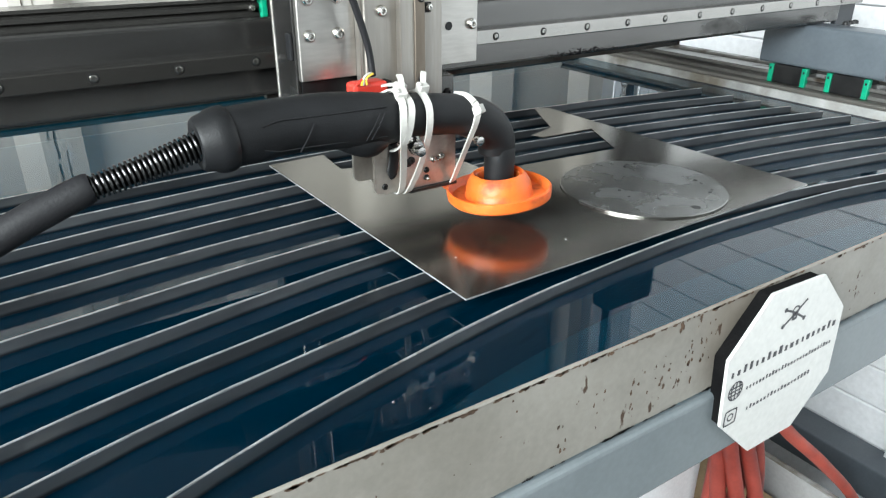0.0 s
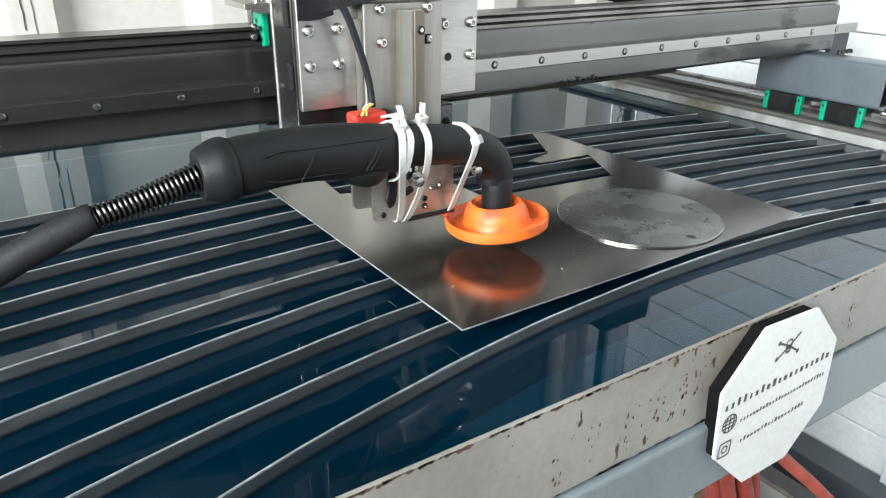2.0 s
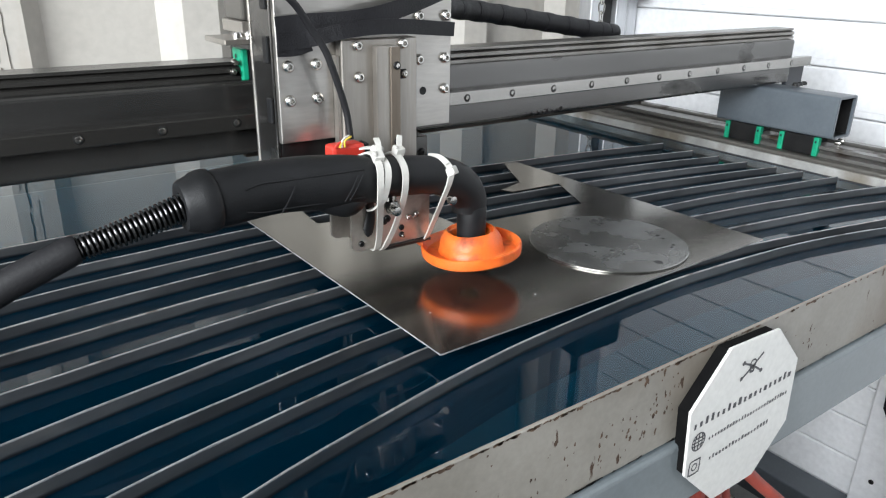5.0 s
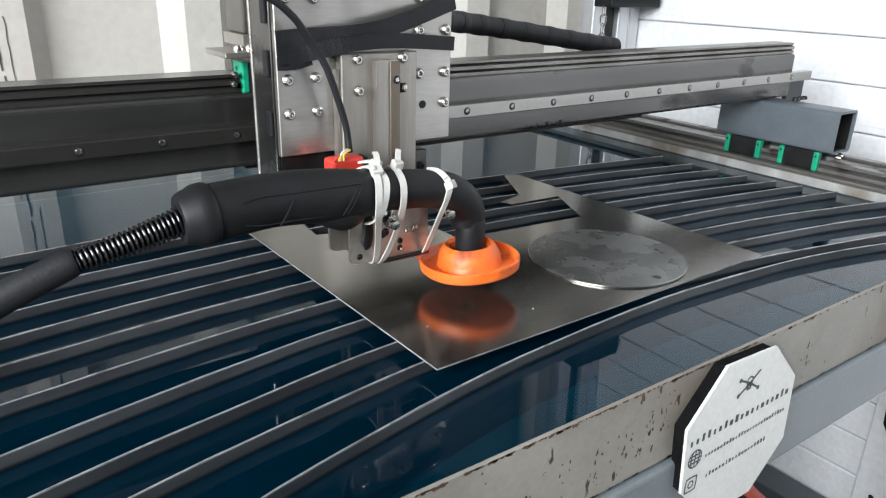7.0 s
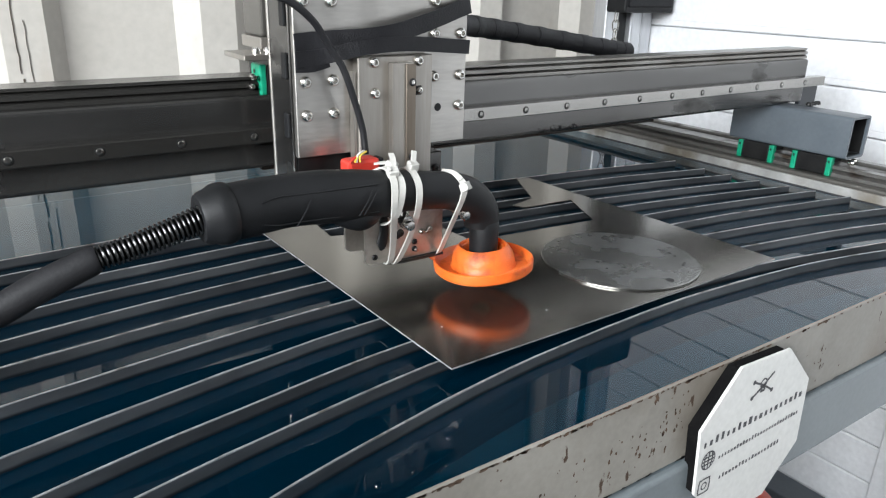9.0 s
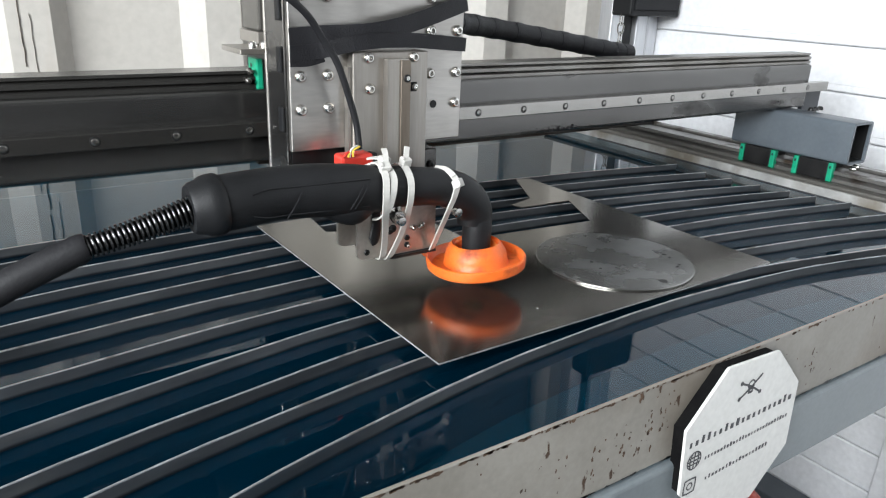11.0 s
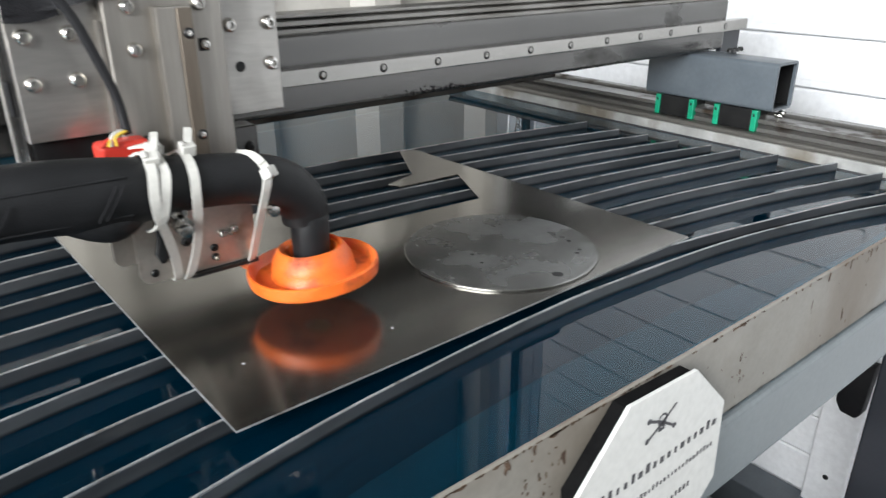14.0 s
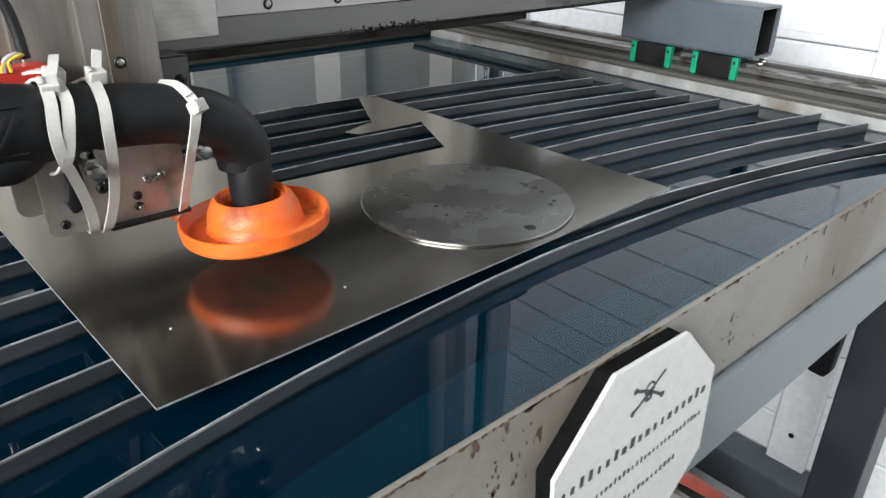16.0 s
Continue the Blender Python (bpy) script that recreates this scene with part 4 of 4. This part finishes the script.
# two side by side near the trigger, one behind them, one at the bend
zip_tie([(0.226, TY + 0.012, 1.069), (0.2280, TY - 0.002, 1.0735), (0.2265, TY - 0.016, 1.066), (0.2243, TY - 0.0212, 1.052), (0.2262, TY - 0.0170, 1.038), (0.2312, TY - 0.008, 1.026), (0.2385, TY + 0.006, 1.003), (0.2415, TY + 0.0155, 0.986), (0.2420, TY + 0.024, 0.983)], (1, 0, 0.1), pose(0.2290, TY - 0.010, 1.0715), pose(0, 0, 0, 35, 0, -10), [(0.231, TY - 0.008, 1.075), (0.235, TY, 1.0795), (0.238, TY + 0.008, 1.0815)])
zip_tie([(0.231, TY + 0.014, 1.068), (0.2330, TY - 0.001, 1.0722), (0.2335, TY - 0.0150, 1.0655), (0.2310, TY - 0.0205, 1.055), (0.2285, TY - 0.018, 1.040), (0.2265, TY - 0.010, 1.031), (0.2245, TY - 0.002, 1.028)], (1, 0, 0.15), pose(0.2345, TY + 0.001, 1.0735), pose(0, 0, 0, 20, 0, 10), [(0.232, TY + 0.003, 1.076), (0.228, TY + 0.007, 1.0755), (0.224, TY + 0.010, 1.0745)])
zip_tie([(0.2475, TY + 0.014, 1.066), (0.2505, TY + 0.001, 1.0700), (0.2495, TY - 0.0145, 1.062), (0.2482, TY - 0.0185, 1.048), (0.2495, TY - 0.0120, 1.032), (0.2510, TY + 0.002, 1.008), (0.2485, TY + 0.0155, 0.985), (0.2485, TY + 0.024, 0.983)], (1, 0, 0.1), pose(0.2525, TY - 0.0015, 1.0715), pose(0, 0, 0, 20, 0, 5), [(0.2535, TY - 0.001, 1.075), (0.255, TY + 0.001, 1.080), (0.256, TY + 0.002, 1.083)])
zip_tie([(0.284, TY + 0.013, 1.058), (0.290, TY - 0.003, 1.0620), (0.2945, TY - 0.0142, 1.054), (0.2930, TY - 0.0158, 1.044), (0.2918, TY - 0.0095, 1.029), (0.2912, TY + 0.004, 1.004), (0.2912, TY + 0.0155, 0.985), (0.2912, TY + 0.024, 0.984)], (1, 0, 0.3), pose(0.2955, TY - 0.0150, 1.0520), pose(0, 0, 0, 60, 0, 25), [(0.293, TY - 0.0125, 1.0580), (0.290, TY - 0.004, 1.0625), (0.284, TY + 0.003, 1.0630)])

# ---- sign ----
sign = thing("sign", "white octagonal workshop sign on a black backing on the tray", "sign")
OCT = [(0.3745, 0.966), (0.435, 0.9635), (0.472, 0.927), (0.4755, 0.868), (0.438, 0.831), (0.385, 0.8315), (0.343, 0.872), (0.338, 0.927)]
SY = 0.2062
# backing coloured near black because it lies in the panel's shadow
part("backing", prism([(0.4055 + (u - 0.4055) * 0.985, 0.899 + (v - 0.899) * 0.965) for u, v in OCT], 0.0088, "y", SY + 0.0025), SHADEBLACK, sign, "backing, coloured black for the shade behind the panel")
panel = part("panel", prism(OCT, 0.0022, "y", SY, 0.0003), SIGNW, sign, "white panel")


def bars(u0, u1, v0, v1, h, seed, count):
    """A line of writing as small plain bars between two ends."""
    random.seed(seed)
    step = (u1 - u0) / count
    for k in range(count):
        f = (k + 0.5) / count
        u, v = u0 + (u1 - u0) * f, v0 + (v1 - v0) * f
        w = step * random.choice((0.15, 0.20, 0.27))
        part("writing_bar", box(u - w, u + w, SY - 0.0003, SY - 0.00005, v, v + h * random.choice((0.50, 0.50, 0.54, 0.74))), INK, panel)


bars(0.3425, 0.4665, 0.9110, 0.9135, 0.0085, 1, 19)
bars(0.3640, 0.4660, 0.8945, 0.8975, 0.0048, 2, 28)
bars(0.3690, 0.4460, 0.8750, 0.8775, 0.0048, 3, 19)


def stroke(name, pts, half):
    bm = ribbon([(u, SY - 0.0003, v) for u, v in pts], (0, 0, 1) if abs(pts[0][0] - pts[-1][0]) > abs(pts[0][1] - pts[-1][1]) else (1, 0, 0), half, 0.0003, 3)
    return part(name, bm, INK, panel)


def ring(name, cu, cv, r, half, sq=0.0):
    bm = bmesh.new()
    inner, outer = [], []
    for k in range(40):
        a = 2 * math.pi * k / 40
        f = 1.0 / max(abs(math.cos(a)), abs(math.sin(a))) if sq else 1.0
        f = 1 + (f - 1) * sq
        for rr, lst in ((r - half, inner), (r + half, outer)):
            lst.append(bm.verts.new((cu + rr * f * math.cos(a), SY - 0.0003, cv + rr * f * math.sin(a))))
    for k in range(40):
        j = (k + 1) % 40
        bm.faces.new((inner[k], inner[j], outer[j], outer[k]))
    return part(name, bm, INK, panel)


# plain emblem: two crossed bars with a round middle
stroke("emblem_bar", [(0.3925, 0.9345), (0.4055, 0.9420), (0.4175, 0.9500)], 0.0007)
stroke("emblem_bar", [(0.3925, 0.9485), (0.4055, 0.9425), (0.4190, 0.9340)], 0.0008)
for u, v in ((0.3932, 0.9482), (0.4182, 0.9346), (0.3935, 0.9352)):
    ring("emblem_knob", u, v, 0.0010, 0.0009)
ring("emblem_ring", 0.4057, 0.9440, 0.0036, 0.0007)
ring("emblem_dot", 0.4057, 0.9398, 0.0021, 0.0011, 0.6)
# round and square icons
ring("round_icon", 0.3525, 0.8985, 0.0072, 0.0006)
for d in (-0.003, 0.0, 0.003):
    stroke("icon_line", [(0.3525 + d, 0.892), (0.3525 + d * 1.5, 0.8985), (0.3525 + d, 0.905)], 0.0004)
    stroke("icon_line", [(0.346, 0.8985 + d), (0.3525, 0.8985 + d), (0.359, 0.8985 + d)], 0.0004)
ring("square_icon", 0.3525, 0.8765, 0.0062, 0.0007, 0.75)
ring("icon_circle", 0.3525, 0.8765, 0.0028, 0.0006)

# ---- behind and under the table ----
post = thing("aluminium_post", "grooved aluminium post standing in the corner", "post", at=(0, 0, 0))
for u, w in ((1.180, 0.040), (1.262, 0.034), (1.297, 0.034)):
    part("profile", box(u, u + w, 1.12, 1.16, 0.0, 2.4, 0.004), ALU, post)
part("groove", box(1.2205, 1.2615, 1.136, 1.158, 0.0, 2.4), DARKMETAL, post, "deep dark groove")
part("groove", box(1.2963, 1.2967, 1.128, 1.155, 0.0, 2.4), DARKMETAL, post)
bx = thing("control_box", "black control box mounted on the corner post", "box")
part("case", box(1.170, 1.325, 1.06, 1.115, 1.158, 1.590, 0.004), BLACKP, bx)
part("door_seam", box(1.180, 1.315, 1.0585, 1.0598, 1.170, 1.578, 0.002), TAPE, bx)
ch = thing("hanging_chain", "thin steel chain hanging beside the post", "chain")
for i in range(14):
    lk = bmesh.new()
    tube([(0.005, 0, -0.007), (0.006, 0, 0.007), (0, 0, 0.0125), (-0.006, 0, 0.007), (-0.005, 0, -0.007), (0, 0, -0.0125), (0.005, 0, -0.007)], 0.0018, 6, 3, bm=lk)
    part("link", lk, CHROME, ch, "", True).matrix_basis = pose(1.172, 1.085, 1.15 - 0.019 * i, 0, 0, 90 * (i % 2) + 20)

# red hoses that hang behind the sign
hose = thing("red_hose", "bundle of red rubber hoses, darkened for shade, hanging under the table", "hose")
for k in range(7):
    a = k * 2 * math.pi / 7
    pts = []
    for j, (u, z, w) in enumerate(((0.575, 0.832, 0.016), (0.600, 0.74, 0.020), (0.622, 0.66, 0.026), (0.645, 0.57, 0.034), (0.660, 0.48, 0.046), (0.675, 0.36, 0.060), (0.69, 0.18, 0.075), (0.70, 0.012, 0.085))):
        b = a + j * 0.45
        pts.append((u + w * math.cos(b), 0.355 + 0.55 * w * math.sin(b), z))
    part("pipe", tube(pts, 0.0095, 12, 6), SHADEHOSE, hose, "", True)
hose2 = thing("red_hose", "single red rubber hose sloping to the floor", "hose")
part("pipe", tube([(0.60, 0.33, 0.80), (0.655, 0.34, 0.68), (0.735, 0.35, 0.595), (0.86, 0.35, 0.48), (1.01, 0.352, 0.33), (1.12, 0.35, 0.17), (1.19, 0.32, 0.03), (1.2, 0.2, 0.014)], 0.0088, 14, 6), HOSE, hose2, "", True)
can = thing("plastic_container", "white plastic container standing under the table", "container")
part("body", box(0.32, 0.672, 0.40, 0.74, 0.0, 0.60, 0.045, 5), WHITEP, can, "", True)
part("cap", lathe([(0, 0.601), (0.03, 0.601), (0.03, 0.625), (0.026, 0.629), (0, 0.629)], 24), WHITEP, can, "", True).matrix_basis = pose(0.42, 0.60, 0)
cb = thing("cardboard_box", "brown cardboard box on the floor under the table", "box")
part("carton", box(0.72, 0.915, 0.42, 0.72, 0.0, 0.32, 0.003), CARD, cb)
part("flap", box(0.724, 0.911, 0.424, 0.568, 0.321, 0.324), CARD, cb)
part("flap", box(0.724, 0.911, 0.572, 0.716, 0.321, 0.324), CARD, cb)
pn = thing("grey_panel", "light grey sheet panel standing on its edge", "panel")
part("panel", box(0.932, 0.940, 0.31, 0.70, 0.0, 0.372, 0.001), GREYP, pn)
part("lip", box(0.9315, 0.9405, 0.31, 0.70, 0.3725, 0.376, 0.001), SILVER, pn, "bright metal lip")
bag = thing("black_pouch", "small black pouch hanging on the wall trim", "pouch")
bm = prism([(0.360, 0.545), (0.412, 0.535), (0.408, 0.455), (0.398, 0.438), (0.372, 0.436), (0.364, 0.450)], 0.024, "x", EAST - 0.0595, 0.004)
part("body", bm, TAPE, bag, "", True)
part("strap", ribbon([(EAST - 0.045, 0.372, 0.54), (EAST - 0.04, 0.386, 0.575), (EAST - 0.045, 0.400, 0.538)], (1, 0, 0), 0.004, 0.0015, 5), TAPE, bag, "", True)
